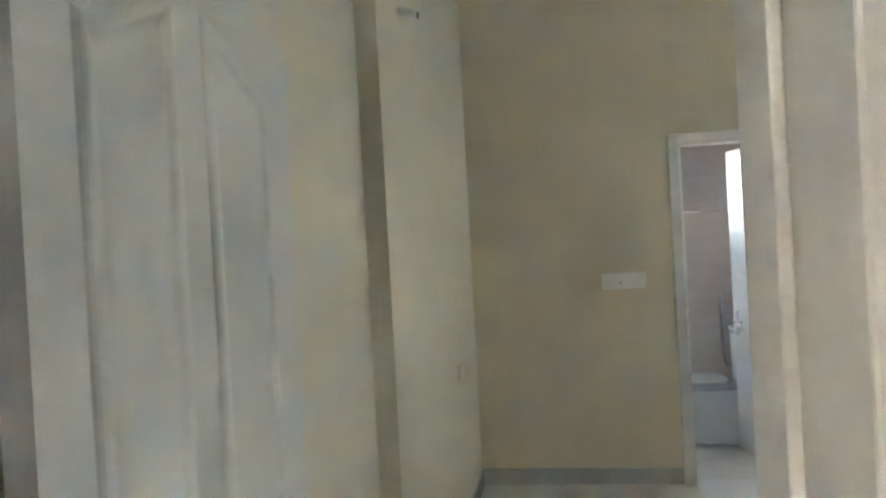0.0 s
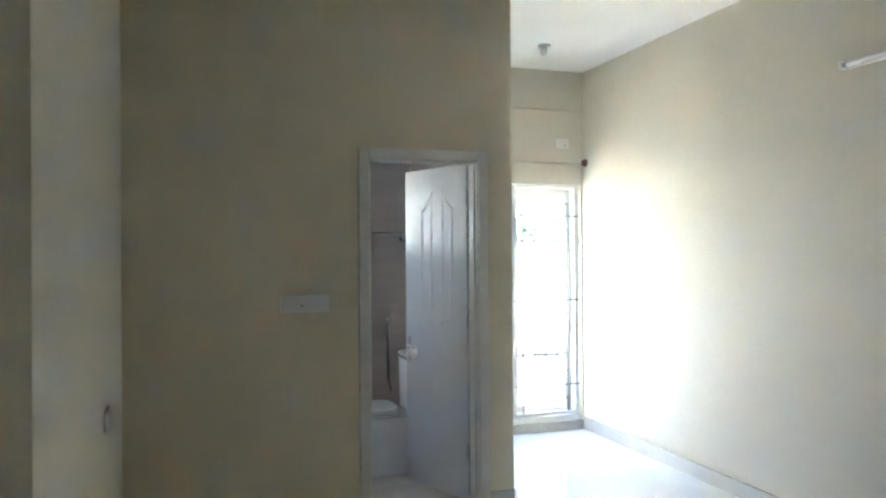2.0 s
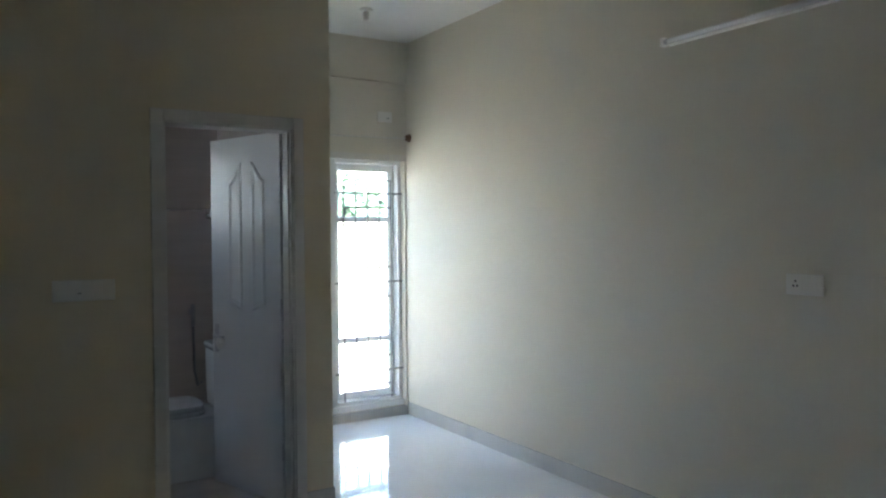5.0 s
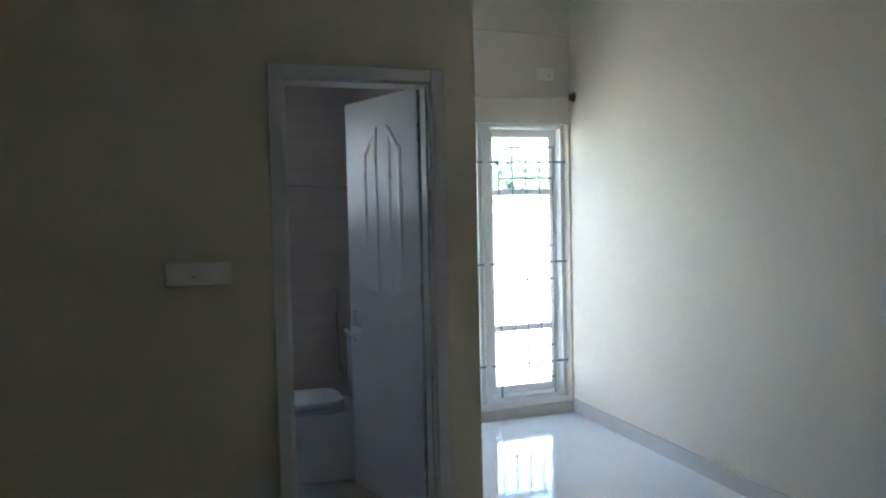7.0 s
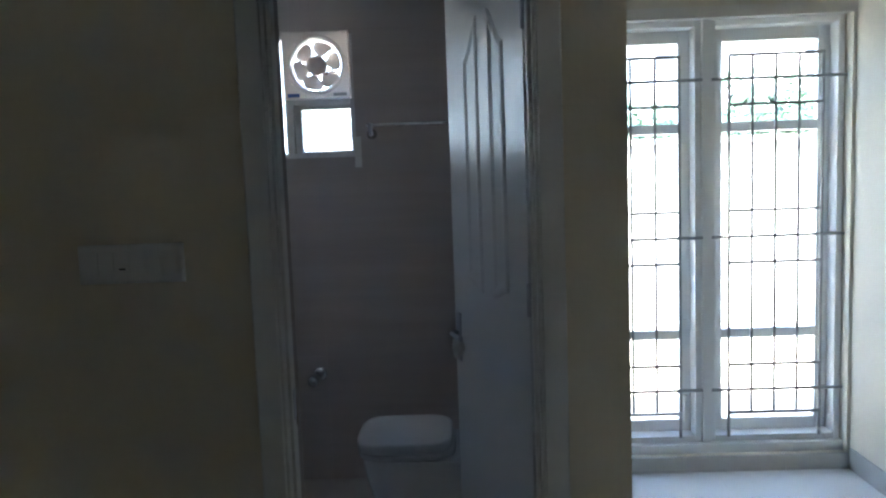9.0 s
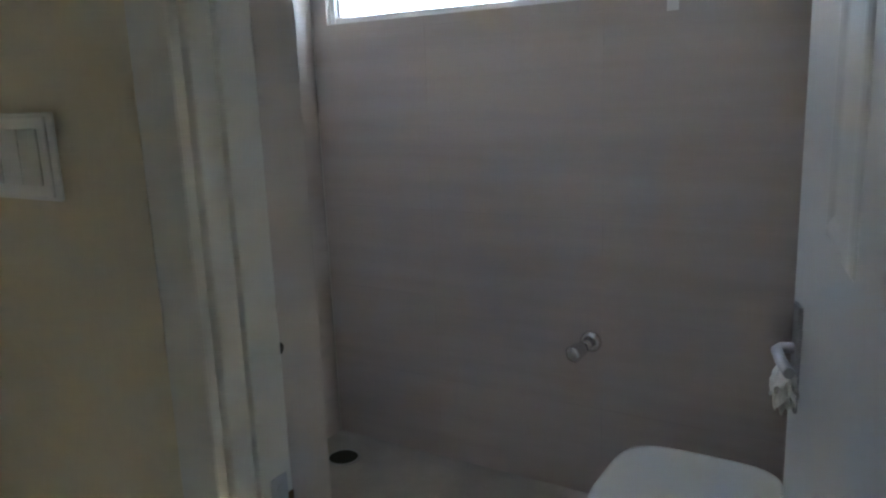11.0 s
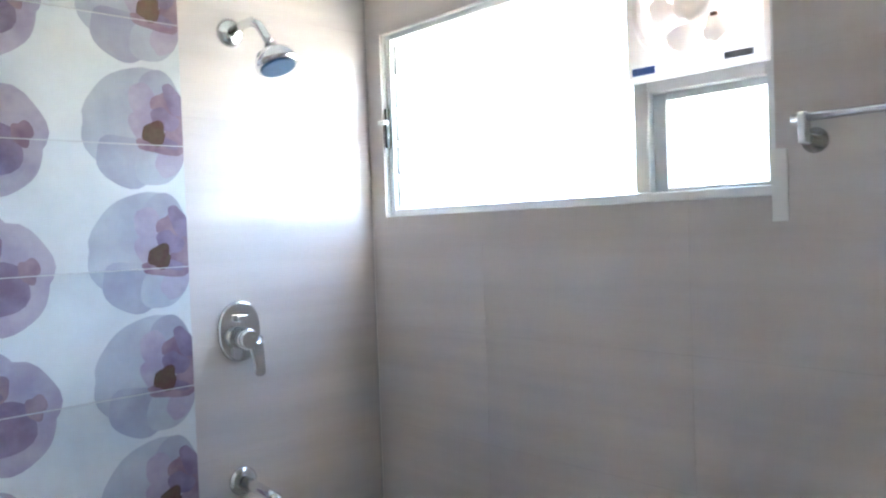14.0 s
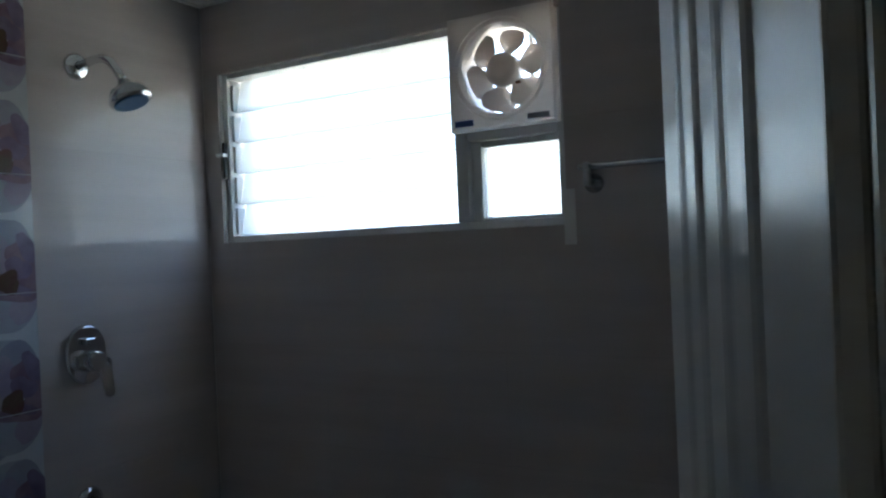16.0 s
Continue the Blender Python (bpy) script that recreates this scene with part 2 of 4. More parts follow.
def minus(r, holes):
    """The pieces of rectangle (a0, a1, b0, b1) outside the holes."""
    out = [r]
    for h in holes:
        nxt = []
        for a0, a1, b0, b1 in out:
            c0, c1, d0, d1 = max(a0, h[0]), min(a1, h[1]), max(b0, h[2]), min(b1, h[3])
            if c0 >= c1 or d0 >= d1:
                nxt.append((a0, a1, b0, b1))
                continue
            for p in ((a0, c0, b0, b1), (c1, a1, b0, b1), (c0, c1, b0, d0), (c0, c1, d1, b1)):
                if p[1] - p[0] > 0.004 and p[3] - p[2] > 0.004:
                    nxt.append(p)
        out = nxt
    return out


# ---- plan ----
H = 3.04                      # bedroom ceiling
LX, NX, RX = 0.31, 0.235, 3.83  # left wall, its recessed near part, right wall
FY0, FY1 = 4.38, 4.515        # bathroom front wall
BX0, BX1, BY = 0.335, 2.30, 6.01  # bathroom tile faces
CX = 2.466                    # outer corner of the bathroom
EY0, EY1 = 0.06, 0.25        # wall of the entrance door
BH = 2.315                    # bathroom ceiling
DX0, DX1, DH = 1.60, 2.24, 2.04
EX0, EX1 = 0.325, 1.015
WX0, WX1, WZ0, WZ1 = 2.53, 3.815, 0.075, 2.09
VX0, VX1, VZ0, VZ1 = 0.40, 1.585, 1.53, 2.085


def wall(name, mat, pieces, label, category="wall"):
    bm = bmesh.new()
    for p in pieces:
        box(bm, *p)
    return structure(name, bm, mat, label, category)


wall("wall_west", CREAM, [(0.0, NX, EY1, 2.115, 0, H), (0.0, LX, 2.115, 6.2, 0, H)], "cream painted bedroom wall with a shallow step")
wall("wall_bathroom", CREAM_SHADED, [(x0, x1, FY0, FY1 - 0.01, z0, z1) for x0, x1, z0, z1 in minus((LX, CX, 0, H), [(DX0 - 0.04, DX1 + 0.04, -1, DH + 0.04)])], "cream painted wall with the bathroom door, its shade put into a tan colour")
wall("wall_bathroom_side", CREAM, [(BX1 + 0.01, CX, FY1 - 0.01, 6.0, 0, H)], "cream painted side wall of the bathroom")
wall("wall_bathroom_back", PLASTER, [(x0, x1, BY + 0.01, 6.2, z0, z1) for x0, x1, z0, z1 in minus((LX, BX1 + 0.01, 0, H), [(VX0, VX1, VZ0, VZ1)])], "plastered outer wall with bathroom window")
wall("wall_north", CREAM, [(x0, x1, 5.99, 6.2, z0, z1) for x0, x1, z0, z1 in minus((CX, RX, 0, H), [(WX0, WX1, WZ0, WZ1)])] + [(CX, RX, 5.965, 5.99, 2.71, H)], "cream painted window wall with a beam")
wall("wall_east", CREAM, [(RX, 4.0, 0.0, 6.2, 0, H)], "long cream painted bedroom wall")
wall("wall_entrance", CREAM, [(x0, x1, EY0, EY1, z0, z1) for x0, x1, z0, z1 in minus((-1.3, RX, 0, H), [(EX0 - 0.035, EX1 + 0.035, -1, DH + 0.06)])], "cream painted wall with the entrance door")
wall("ceiling", CEIL, [(0, 4.0, EY0, 6.2, H, H + 0.15)], "white painted bedroom ceiling", "ceiling")
# hall behind the door, unseen; south opening added and sized to tune entrance light
wall("wall_hall_west", CEIL, [(-1.45, -1.3, -3.2, EY1, 0, H)], "white painted hall wall")
wall("wall_hall_east", CEIL, [(2.4, 2.55, -3.2, EY0, 0, H)], "white painted hall wall")
wall("wall_hall_south", CEIL, [(x0, x1, -3.35, -3.2, z0, z1) for x0, x1, z0, z1 in minus((-1.45, 2.55, 0, H), [(-1.1, -0.73, 1.31, 1.7)])], "white painted hall wall, unseen, with an opening added for light")
wall("ceiling_hall", CEIL, [(-1.45, 2.55, -3.35, EY0, H, H + 0.15)], "white painted hall ceiling", "ceiling")
wall("roof_slab", PLASTER, [(-1.5, 4.1, -3.4, 6.25, H + 0.16, H + 0.3)], "plastered flat roof slab", "roof")

floor = wall("floor", GROUT, [(0.0, RX, EY0, 6.2, -0.12, -0.006)], "glossy white vitrified tile floor", "floor")
hall_floor = wall("floor_hall", FLOORT, [(-1.45, 2.55, -3.35, EY0, -0.12, -0.001)], "glossy white hall floor", "floor")
tagged(wall("ground", EARTH, [(-400, 400, 6.2, 800, -0.5, -0.35), (-400, 400, -800, -3.4, -0.5, -0.35)], "dry pale ground outside", "ground"))


# ---- door frames ----
def door_frame(name, x0, x1, h, y0, y1, wide, stop_y0, stop_y1, label, sides):
    d = structure(name, rbox(x0 - 0.038, x0, y0 - 0.006, y1 + 0.006, 0, h + 0.038), FRAMEW, label, "door frame")
    part("jamb", rbox(x1, x1 + 0.038, y0 - 0.006, y1 + 0.006, 0, h + 0.038), FRAMEW, d)
    part("head", rbox(x0 + 0.0005, x1 - 0.0005, y0 - 0.006, y1 + 0.006, h, h + 0.038), FRAMEW, d)
    for yy0, yy1 in ((y0 - 0.02, y0 - 0.0065), (y1 + 0.0065, y1 + 0.02)):
        if (yy0 < y0) not in sides:
            continue
        part("architrave", rbox(x0 - wide, x0 - 0.008, yy0, yy1, 0, h + wide, 0.004), FRAMEW, d)
        part("architrave", rbox(x1 + 0.008, x1 + wide, yy0, yy1, 0, h + wide, 0.004), FRAMEW, d)
        part("architrave", rbox(x0 - 0.0075, x1 + 0.0075, yy0, yy1, h + 0.008, h + wide, 0.004), FRAMEW, d)
    for xa, xb in ((x0 + 0.0002, x0 + 0.01), (x1 - 0.01, x1 - 0.0002)):
        part("door_stop", rbox(xa, xb, stop_y0, stop_y1, 0, h - 0.001, 0.002), FRAMEW, d)
    return d


frame_b = door_frame("door_frame_1", DX0, DX1, DH, FY0, FY1 - 0.005, 0.068, FY0 + 0.02, FY0 + 0.065, "white painted bathroom door frame", (True,))
part("rebate", rbox(DX0 + 0.0003, DX0 + 0.003, FY0 + 0.0655, FY1, 0, DH - 0.002, 0.001), BTILE, frame_b, "bare beige rebate strip")
strike = part("strike_plate", rbox(DX0 + 0.0102, DX0 + 0.012, 4.412, 4.436, 0.82, 0.9, 0.0006, 1), STEEL, frame_b, "worn steel strike plate")
part("screw", cyl(bmesh.new(), (DX0 + 0.0121, 4.424, 0.886), (DX0 + 0.0131, 4.424, 0.886), 0.0045, n=12), STEEL, strike)
part("rust", rbox(DX0 + 0.0101, DX0 + 0.0114, 4.4365, 4.4445, 0.8, 0.875, 0.0005, 1), RUST, frame_b, "rust stained chiselled edge")
part("strike_hole", cyl(bmesh.new(), (DX0 + 0.0031, 4.449, 1.035), (DX0 + 0.0036, 4.449, 1.035), 0.007), BLACK, frame_b, "dark round strike hole")
door_frame("door_frame_2", EX0, EX1, DH + 0.02, EY0, EY1, 0.06, EY0 + 0.105, EY1 - 0.001, "white painted entrance door frame", (False,))


def inset(poly, d):
    """A closed outline moved inwards by d."""
    n, out = len(poly), []
    for i in range(n):
        p0, p1, p2 = Vector(poly[i - 1]), Vector(poly[i]), Vector(poly[(i + 1) % n])
        a1, b1 = (p1 - p0).normalized(), (p2 - p1).normalized()
        na, nb = Vector((-a1.y, a1.x)), Vector((-b1.y, b1.x))
        m = (na + nb).normalized()
        out.append(p1 + m * (d / max(m.dot(na), 0.5)))
    return out


def panel_outline(u0, u1, z0, z1, rise, inner_right, bottom):
    """A tall panel whose top sweeps up, and whose foot sweeps down, towards the middle of the door."""
    steps = [i / 10 for i in range(11)]
    ease = [s * s * (3 - 2 * s) for s in steps]
    top = [(u0 + (u1 - u0) * s, z1 + rise * (e1 if inner_right else 1 - e1)) for s, e1 in zip(steps, ease)]
    bot = [(u0 + (u1 - u0) * s, z0 - bottom * (e1 if inner_right else 1 - e1)) for s, e1 in zip(steps, ease)]
    return bot + top[::-1]


def panel_mesh(outline, y, side):
    """Rounded moulding round a flat field, set into an opening of the leaf's skin."""
    loops = []
    for d, h in ((0, 0.0), (0.004, 0.0027), (0.01, 0.005), (0.018, 0.0056), (0.026, 0.004), (0.034, 0.0013), (0.04, 0.0004)):
        loops.append([(p[0], y + side * h, p[1]) for p in inset(outline, d)])
    bm = loft(bmesh.new(), loops, cap0=False, cap1=False, smooth=False)
    field = [bm.verts.new(p) for p in loops[-1]]
    half = len(field) // 2
    for k in range(half - 1):
        bm.faces.new((field[k], field[k + 1], field[-2 - k], field[-1 - k]))
    bmesh.ops.remove_doubles(bm, verts=bm.verts[:], dist=0.00001)
    return bm


def leaf_mesh(width, height, columns):
    """Both skins of a leaf with openings for its panels, and the edges between them."""
    bm = bmesh.new()

    def quad(y, pts):
        bm.faces.new([bm.verts.new((u, y, z)) for u, z in pts])
    for y in (-0.018, 0.018):
        u = 0.0
        for column in columns:
            half = len(column[0]) // 2
            left, right = column[0][0][0], column[0][half - 1][0]
            quad(y, [(u, 0.006), (left, 0.006), (left, height), (u, height)])
            for k in range(half - 1):
                below = [(column[0][k][0], 0.006), (column[0][k + 1][0], 0.006)]
                for o in column:
                    high = o[half:][::-1]
                    quad(y, below + [o[k + 1], o[k]])
                    below = [high[k], high[k + 1]]
                quad(y, below + [(below[1][0], height), (below[0][0], height)])
            u = right
        quad(y, [(u, 0.006), (width, 0.006), (width, height), (u, height)])
    for u in (0, width):
        bm.faces.new([bm.verts.new(p) for p in ((u, -0.018, 0.006), (u, 0.018, 0.006), (u, 0.018, height), (u, -0.018, height))])
    for z in (0.006, height):
        bm.faces.new([bm.verts.new(p) for p in ((0, -0.018, z), (width, -0.018, z), (width, 0.018, z), (0, 0.018, z))])
    bmesh.ops.remove_doubles(bm, verts=bm.verts[:], dist=0.00001)
    return bm


def door(name, label, width, height, m, panels, paint):
    """A moulded leaf, hinged at its origin and running along its own x."""
    d = thing(name, label, "door")
    columns = [[panel_outline(*p) for p in column] for column in panels]
    link("leaf", outward(leaf_mesh(width, height, columns)), paint, d, True)
    for s in (-1, 1):
        for o in sum(columns, []):
            link("panel", outward(panel_mesh(o, s * 0.018, s), s), paint, d, True)
    for z in (0.25, 1.05, 1.8):
        part("hinge", cyl(bmesh.new(), (-0.004, 0.02, z), (-0.004, 0.02, z + 0.09), 0.006, n=10), STEEL, d, "steel hinge")
    d.matrix_world = m
    return d


def handle(d, u, z, plate_mat, wrapped, toward=-1):
    """Back plate, lever and keyhole on both faces of a leaf."""
    for s in (-1, 1):
        y = s * 0.018
        bm = rbox(u - 0.02, u + 0.02, min(y + s * 0.0005, y + s * 0.007), max(y + s * 0.0005, y + s * 0.007), z - 0.1, z + 0.07, 0.003)
        pl = part("handle_plate", bm, plate_mat, d, "narrow metal lever plate")
        part("keyhole", cyl(bmesh.new(), (u, y + s * 0.006, z - 0.06), (u, y + s * 0.009, z - 0.06), 0.007, n=12), BLACK, pl)
        bm = tube(bmesh.new(), [(u, y + s * 0.006, z), (u, y + s * 0.026, z), (u + toward * 0.012, y + s * 0.034, z), (u + toward * 0.06, y + s * 0.036, z), (u + toward * 0.11, y + s * 0.034, z)], 0.0085)
        part("lever", bm, STEEL, pl)
        if wrapped:
            bm = bmesh.new()
            bmesh.ops.create_icosphere(bm, subdivisions=4, radius=1)
            for v in bm.verts:
                n0 = noise.noise(v.co * 3.2) * 0.35 + noise.noise(v.co * 7.5) * 0.22
                v.co = Vector((v.co.x * 0.04, v.co.y * 0.017, v.co.z * 0.03 - 0.03)) * (1 + n0)
                v.co += Vector((u + toward * 0.08, y + s * 0.034, z))
            part("wrapping", bm, WRAP, pl, "crumpled white protective wrapping")


def rot_to(x, y, dx, dy):
    return Matrix.Translation((x, y, 0)) @ Matrix.Rotation(math.atan2(dy, dx), 4, "Z")


BW = 0.665
bath_door = door("bathroom_door", "white moulded bathroom door standing half open", BW, 2.055, rot_to(2.247, 4.527, -0.207, 0.635),
                 [[(0.14, 0.268, 1.09, 1.80, 0.11, True, 0.03)],
                  [(0.355, 0.495, 1.09, 1.80, 0.11, False, 0.03)]], WHITE)
handle(bath_door, BW - 0.05, 0.89, STEEL, True, -1)
entry_door = door("entrance_door", "white moulded entrance door opened against the wall", 0.735, 2.06, rot_to(0.352, 0.325, 0.0, 1.0),
                  [[(0.09, 0.315, 0.25, 0.86, 0.07, True, 0.04), (0.09, 0.315, 1.11, 1.815, 0.075, True, 0.03)],
                   [(0.39, 0.63, 0.25, 0.86, 0.07, False, 0.04), (0.39, 0.63, 1.11, 1.815, 0.075, False, 0.03)]], SATIN)
handle(entry_door, 0.69, 1.0, BRASS, False, -1)


# ---- bedroom window ----
def window_panel(x0, x1, handed, k):
    z0, z1 = WZ0 + 0.075, WZ1 - 0.035
    w = tagged(structure("window_%d" % k, rbox(x0, x0 + 0.03, 6.05, 6.19, z0 - 0.03, z1 + 0.03), UPVC, "tall white casement window with three panes and iron grill", "window"))
    part("window_frame", rbox(x1 - 0.03, x1, 6.05, 6.19, z0 - 0.03, z1 + 0.03), UPVC, w)
    part("window_frame", rbox(x0 + 0.0305, x1 - 0.0305, 6.05, 6.19, z1, z1 + 0.03), UPVC, w)
    part("window_frame", rbox(x0 + 0.0305, x1 - 0.0305, 6.05, 6.19, z0 - 0.03, z0), UPVC, w)
    a0, a1 = x0 + 0.032, x1 - 0.032
    for xa, xb in ((a0, a0 + 0.052), (a1 - 0.052, a1)):
        part("stile", rbox(xa, xb, 6.125, 6.17, z0 + 0.002, z1 - 0.002), UPVC, w)
    rails = [(z0 + 0.002, z0 + 0.058), (0.602, 0.648), (1.583, 1.628), (z1 - 0.06, z1 - 0.002)]
    for za, zb in rails:
        part("rail", rbox(a0 + 0.0525, a1 - 0.0525, 6.125, 6.17, za, zb), UPVC, w)
    for (_, za), (zb, _) in zip(rails, rails[1:]):
        g = part("pane", rbox(a0 + 0.053, a1 - 0.053, 6.145, 6.15, za + 0.0005, zb - 0.0005, 0.0005, 1), GLASS, w, "clear glass pane")
        g.visible_shadow = False
    hx = a1 - 0.026 if handed else a0 + 0.026
    for zh in (0.68, 1.52):
        part("catch", rbox(hx - 0.012, hx + 0.012, 6.112, 6.1245, zh - 0.02, zh + 0.02), PLASTIC, w)
    lev = part("casement_handle", rbox(hx - 0.009, hx + 0.009, 6.105, 6.1245, 0.2, 0.33), PLASTIC, w)
    part("pivot", cyl(bmesh.new(), (hx, 6.1, 0.23), (hx, 6.106, 0.23), 0.012), PLASTIC, lev)
    # grill of thin iron bars
    g = thing("window_grill", "thin grey painted iron bars before the window", "grill", (0, 0, 0), "window grills")
    xs = [x0 + 0.085 + i * (x1 - x0 - 0.19) / 4 for i in range(5)]
    for i, x in enumerate(xs):
        part("upright", rbox(x - 0.0058, x + 0.0058, 6.027, 6.037, z0 if i in (0, 4) else 0.27, 1.92, 0.001, 1), GRILL, g)
    for z, full in ((1.92, 0), (1.815, 1), (1.70, 0), (1.22, 0), (1.10, 1), (0.98, 0), (0.50, 0), (0.38, 1), (0.27, 0)):
        xa, xb = (x0 + 0.004, x1 - 0.004) if full else (xs[0] - 0.003, xs[4] + 0.003)
        part("bar", rbox(xa, xb, 6.017, 6.027, z - 0.0068, z + 0.0068, 0.001, 1), GRILL, g)
    return w


window_panel(3.2, WX1 - 0.005, True, 1)
window_panel(WX0 + 0.005, 3.165, True, 2)
bm = bmesh.new()
box(bm, WX0 + 0.0005, WX1 - 0.0005, 6.02, 6.19, WZ0 + 0.0005, WZ0 + 0.044)
box(bm, WX0 + 0.0005, WX1 - 0.0005, 6.02, 6.19, WZ1 - 0.004, WZ1 - 0.0005)
box(bm, 3.1655, 3.1995, 6.035, 6.19, WZ0 + 0.045, WZ1 - 0.005)
structure("window_trim", bm, UPVC, "white surround and mullion of the bedroom window", "trim")
bm = bmesh.new()
for xa, xb, za, zb in ((CX + 0.002, WX0 + 0.01, 0.05, 2.13), (WX0 + 0.0105, RX - 0.001, 2.082, 2.13)):
    box(bm, xa, xb, 5.984, 5.99, za, zb)
structure("trim", bm, FRAMEW, "white painted band round the window", "trim")
tie = thing("cord_tie", "short white cord tied to the window grill", "cord", (3.69, 6.02, 0.17))
part("loop", tube(bmesh.new(), [(-0.01, 0, 0.04), (0.0, -0.012, 0.02), (0.015, -0.02, 0.0), (0.035, -0.025, -0.03)], 0.004, 8), ROPE, tie)

# skirting
bm = bmesh.new()
for p in ((RX - 0.01, RX, EY1, 5.978, 0, 0.1), (CX, RX - 0.011, 5.978, 5.99, 0, 0.074), (LX, LX + 0.01, 2.115, FY0 - 0.012, 0, 0.1),
          (LX, DX0 - 0.07, FY0 - 0.01, FY0, 0, 0.1), (DX1 + 0.07, CX, FY0 - 0.01, FY0, 0, 0.1), (CX, CX + 0.01, FY0, 5.978, 0, 0.1), (NX, NX + 0.01, EY1, 2.115, 0, 0.1)):
    box(bm, *p)
structure("baseboard", bm, SKIRT, "low grey tile skirting", "baseboard")

# ---- bedroom fittings ----
def switch_board(name, label, w, h, rockers, m):
    """A white plate facing its own -y, with rockers or sockets set in it."""
    s = thing(name, label, "switch")
    part("back_box", rbox(-w / 2, w / 2, -0.008, -0.0003, -h / 2, h / 2, 0.003), PLASTIC, s)
    part("cover_plate", rbox(-w / 2 + 0.004, w / 2 - 0.004, -0.0125, -0.0085, -h / 2 + 0.004, h / 2 - 0.004, 0.0018), PLASTIC, s)
    n = len(rockers)
    step = (w - 0.03) / n
    for i, kind in enumerate(rockers):
        x = -w / 2 + 0.015 + step * (i + 0.5)
        r = part("rocker" if kind == "r" else "socket_face", rbox(x - step * 0.45, x + step * 0.45, -0.0155, -0.0128, -h * 0.32, h * 0.32, 0.001), PLASTIC, s)
        if kind == "s":
            for px, pz in ((0, 0.014), (-0.009, -0.006), (0.009, -0.006)):
                part("pin_hole", cyl(bmesh.new(), (x + px, -0.0157, pz), (x + px, -0.0152, pz), 0.005, n=10), BLACK, r)
        elif kind == "k":
            part("indicator", rbox(x - 0.008, x + 0.008, -0.0162, -0.0157, -0.014, -0.01, 0.0001, 1), BLACK, r, "small dark indicator slot")
    s.matrix_world = m
    return s


switch_board("switch_board", "wide white switch board on the wall with the bathroom door", 0.266, 0.098, "rrkrrr", pose(1.235, FY0, 1.243))
switch_board("wall_socket", "white socket plate on the long wall", 0.17, 0.092, "sr", pose(RX, 2.475, 1.265, 0, 0, -90))
switch_board("air_conditioner_switch", "small white switch plate above the window", 0.13, 0.085, "rk", pose(3.635, 5.99, 2.43))
switch_board("low_wall_socket", "white socket plate low on the cream wall", 0.13, 0.085, "sr", pose(LX, 3.62, 0.84, 0, 0, 90))

lamp = thing("tube_light", "unlit fluorescent tube on a slim white batten", "lamp", (RX, 2.6, 2.45))
part("batten", rbox(-0.035, -0.0005, -0.61, 0.61, -0.018, 0.018, 0.004), PLASTIC, lamp)
part("tube", cyl(bmesh.new(), (-0.055, -0.575, -0.004), (-0.055, 0.575, -0.004), 0.013, n=16), TUBE, lamp, "pale glass tube")
for s in (-1, 1):
    part("end_cap", cyl(bmesh.new(), (-0.055, s * 0.5755, -0.004), (-0.055, s * 0.6, -0.004), 0.0135), STEEL, lamp)
    part("lamp_holder", rbox(-0.072, -0.0355, min(s * 0.6005, s * 0.618), max(s * 0.6005, s * 0.618), -0.025, 0.018), PLASTIC, lamp)

hook = thing("ceiling_fan_point", "white ceiling rose with a short white stem", "ceiling rose", (3.13, 5.275, H))
part("rose", lathe(bmesh.new(), [(0.0003, 0.045), (0.012, 0.045), (0.02, 0.03)], (0, 0, 0), (0, 0, -1)), PLASTIC, hook)
part("stem", lathe(bmesh.new(), [(0.0203, 0.022), (0.075, 0.02), (0.08, 0.012)], (0, 0, 0), (0, 0, -1)), PLASTIC, hook)

pipe = thing("wall_pipe_stub", "grey plastic pipe stub sticking out of the wall", "pipe", (LX, 2.47, 2.41))
part("pipe", cyl(bmesh.new(), (0.0005, 0, 0), (0.075, 0.0, -0.02), 0.017), PLASTIC, pipe)
part("pipe_end", cyl(bmesh.new(), (0.0752, 0.0, -0.02), (0.079, 0.0, -0.0205), 0.013), BLACK, pipe)

cord = thing("clothesline", "thin white twisted cord stretched above the window", "cord", (CX, 5.93, 2.252))
part("strand", tube(bmesh.new(), [(0.001 + i * 0.0679, 0, 0.012 - 0.012 * math.sin(i / 20 * math.pi) + 0.0015 * (-1) ** i) for i in range(21)], 0.0045, 8), ROPE, cord)
knob = thing("curtain_bracket", "brown turned wooden curtain knob on the wall", "bracket", (RX, 5.93, 2.265))
part("knob", lathe(bmesh.new(), [(0.0005, 0.034), (0.008, 0.034), (0.012, 0.02), (0.022, 0.02), (0.028, 0.026), (0.036, 0.018)], (0, 0, 0), (-1, 0, 0)), BROWNW, knob)


# ---- bathroom shell ----
bm = bmesh.new()
box(bm, BX0 - 0.02, BX1 + 0.01, FY1 - 0.01, BY + 0.01, BH + 0.004, BH + 0.02)
for x in (0.657, 1.257, 1.857):
    box(bm, x - 0.008, x + 0.008, FY1 - 0.01, BY + 0.005, BH - 0.003, BH + 0.004, 1)
    box(bm, x - 0.003, x + 0.003, FY1 - 0.01, BY + 0.005, BH - 0.0045, BH - 0.003, 2)
for y in (5.08, 5.68):
    for xa, xb in ((BX0, 0.648), (0.666, 1.248), (1.266, 1.848), (1.866, BX1)):
        box(bm, xa, xb, y - 0.008, y + 0.008, BH - 0.003, BH + 0.004, 1)
        box(bm, xa, xb, y - 0.003, y + 0.003, BH - 0.0045, BH - 0.003, 2)
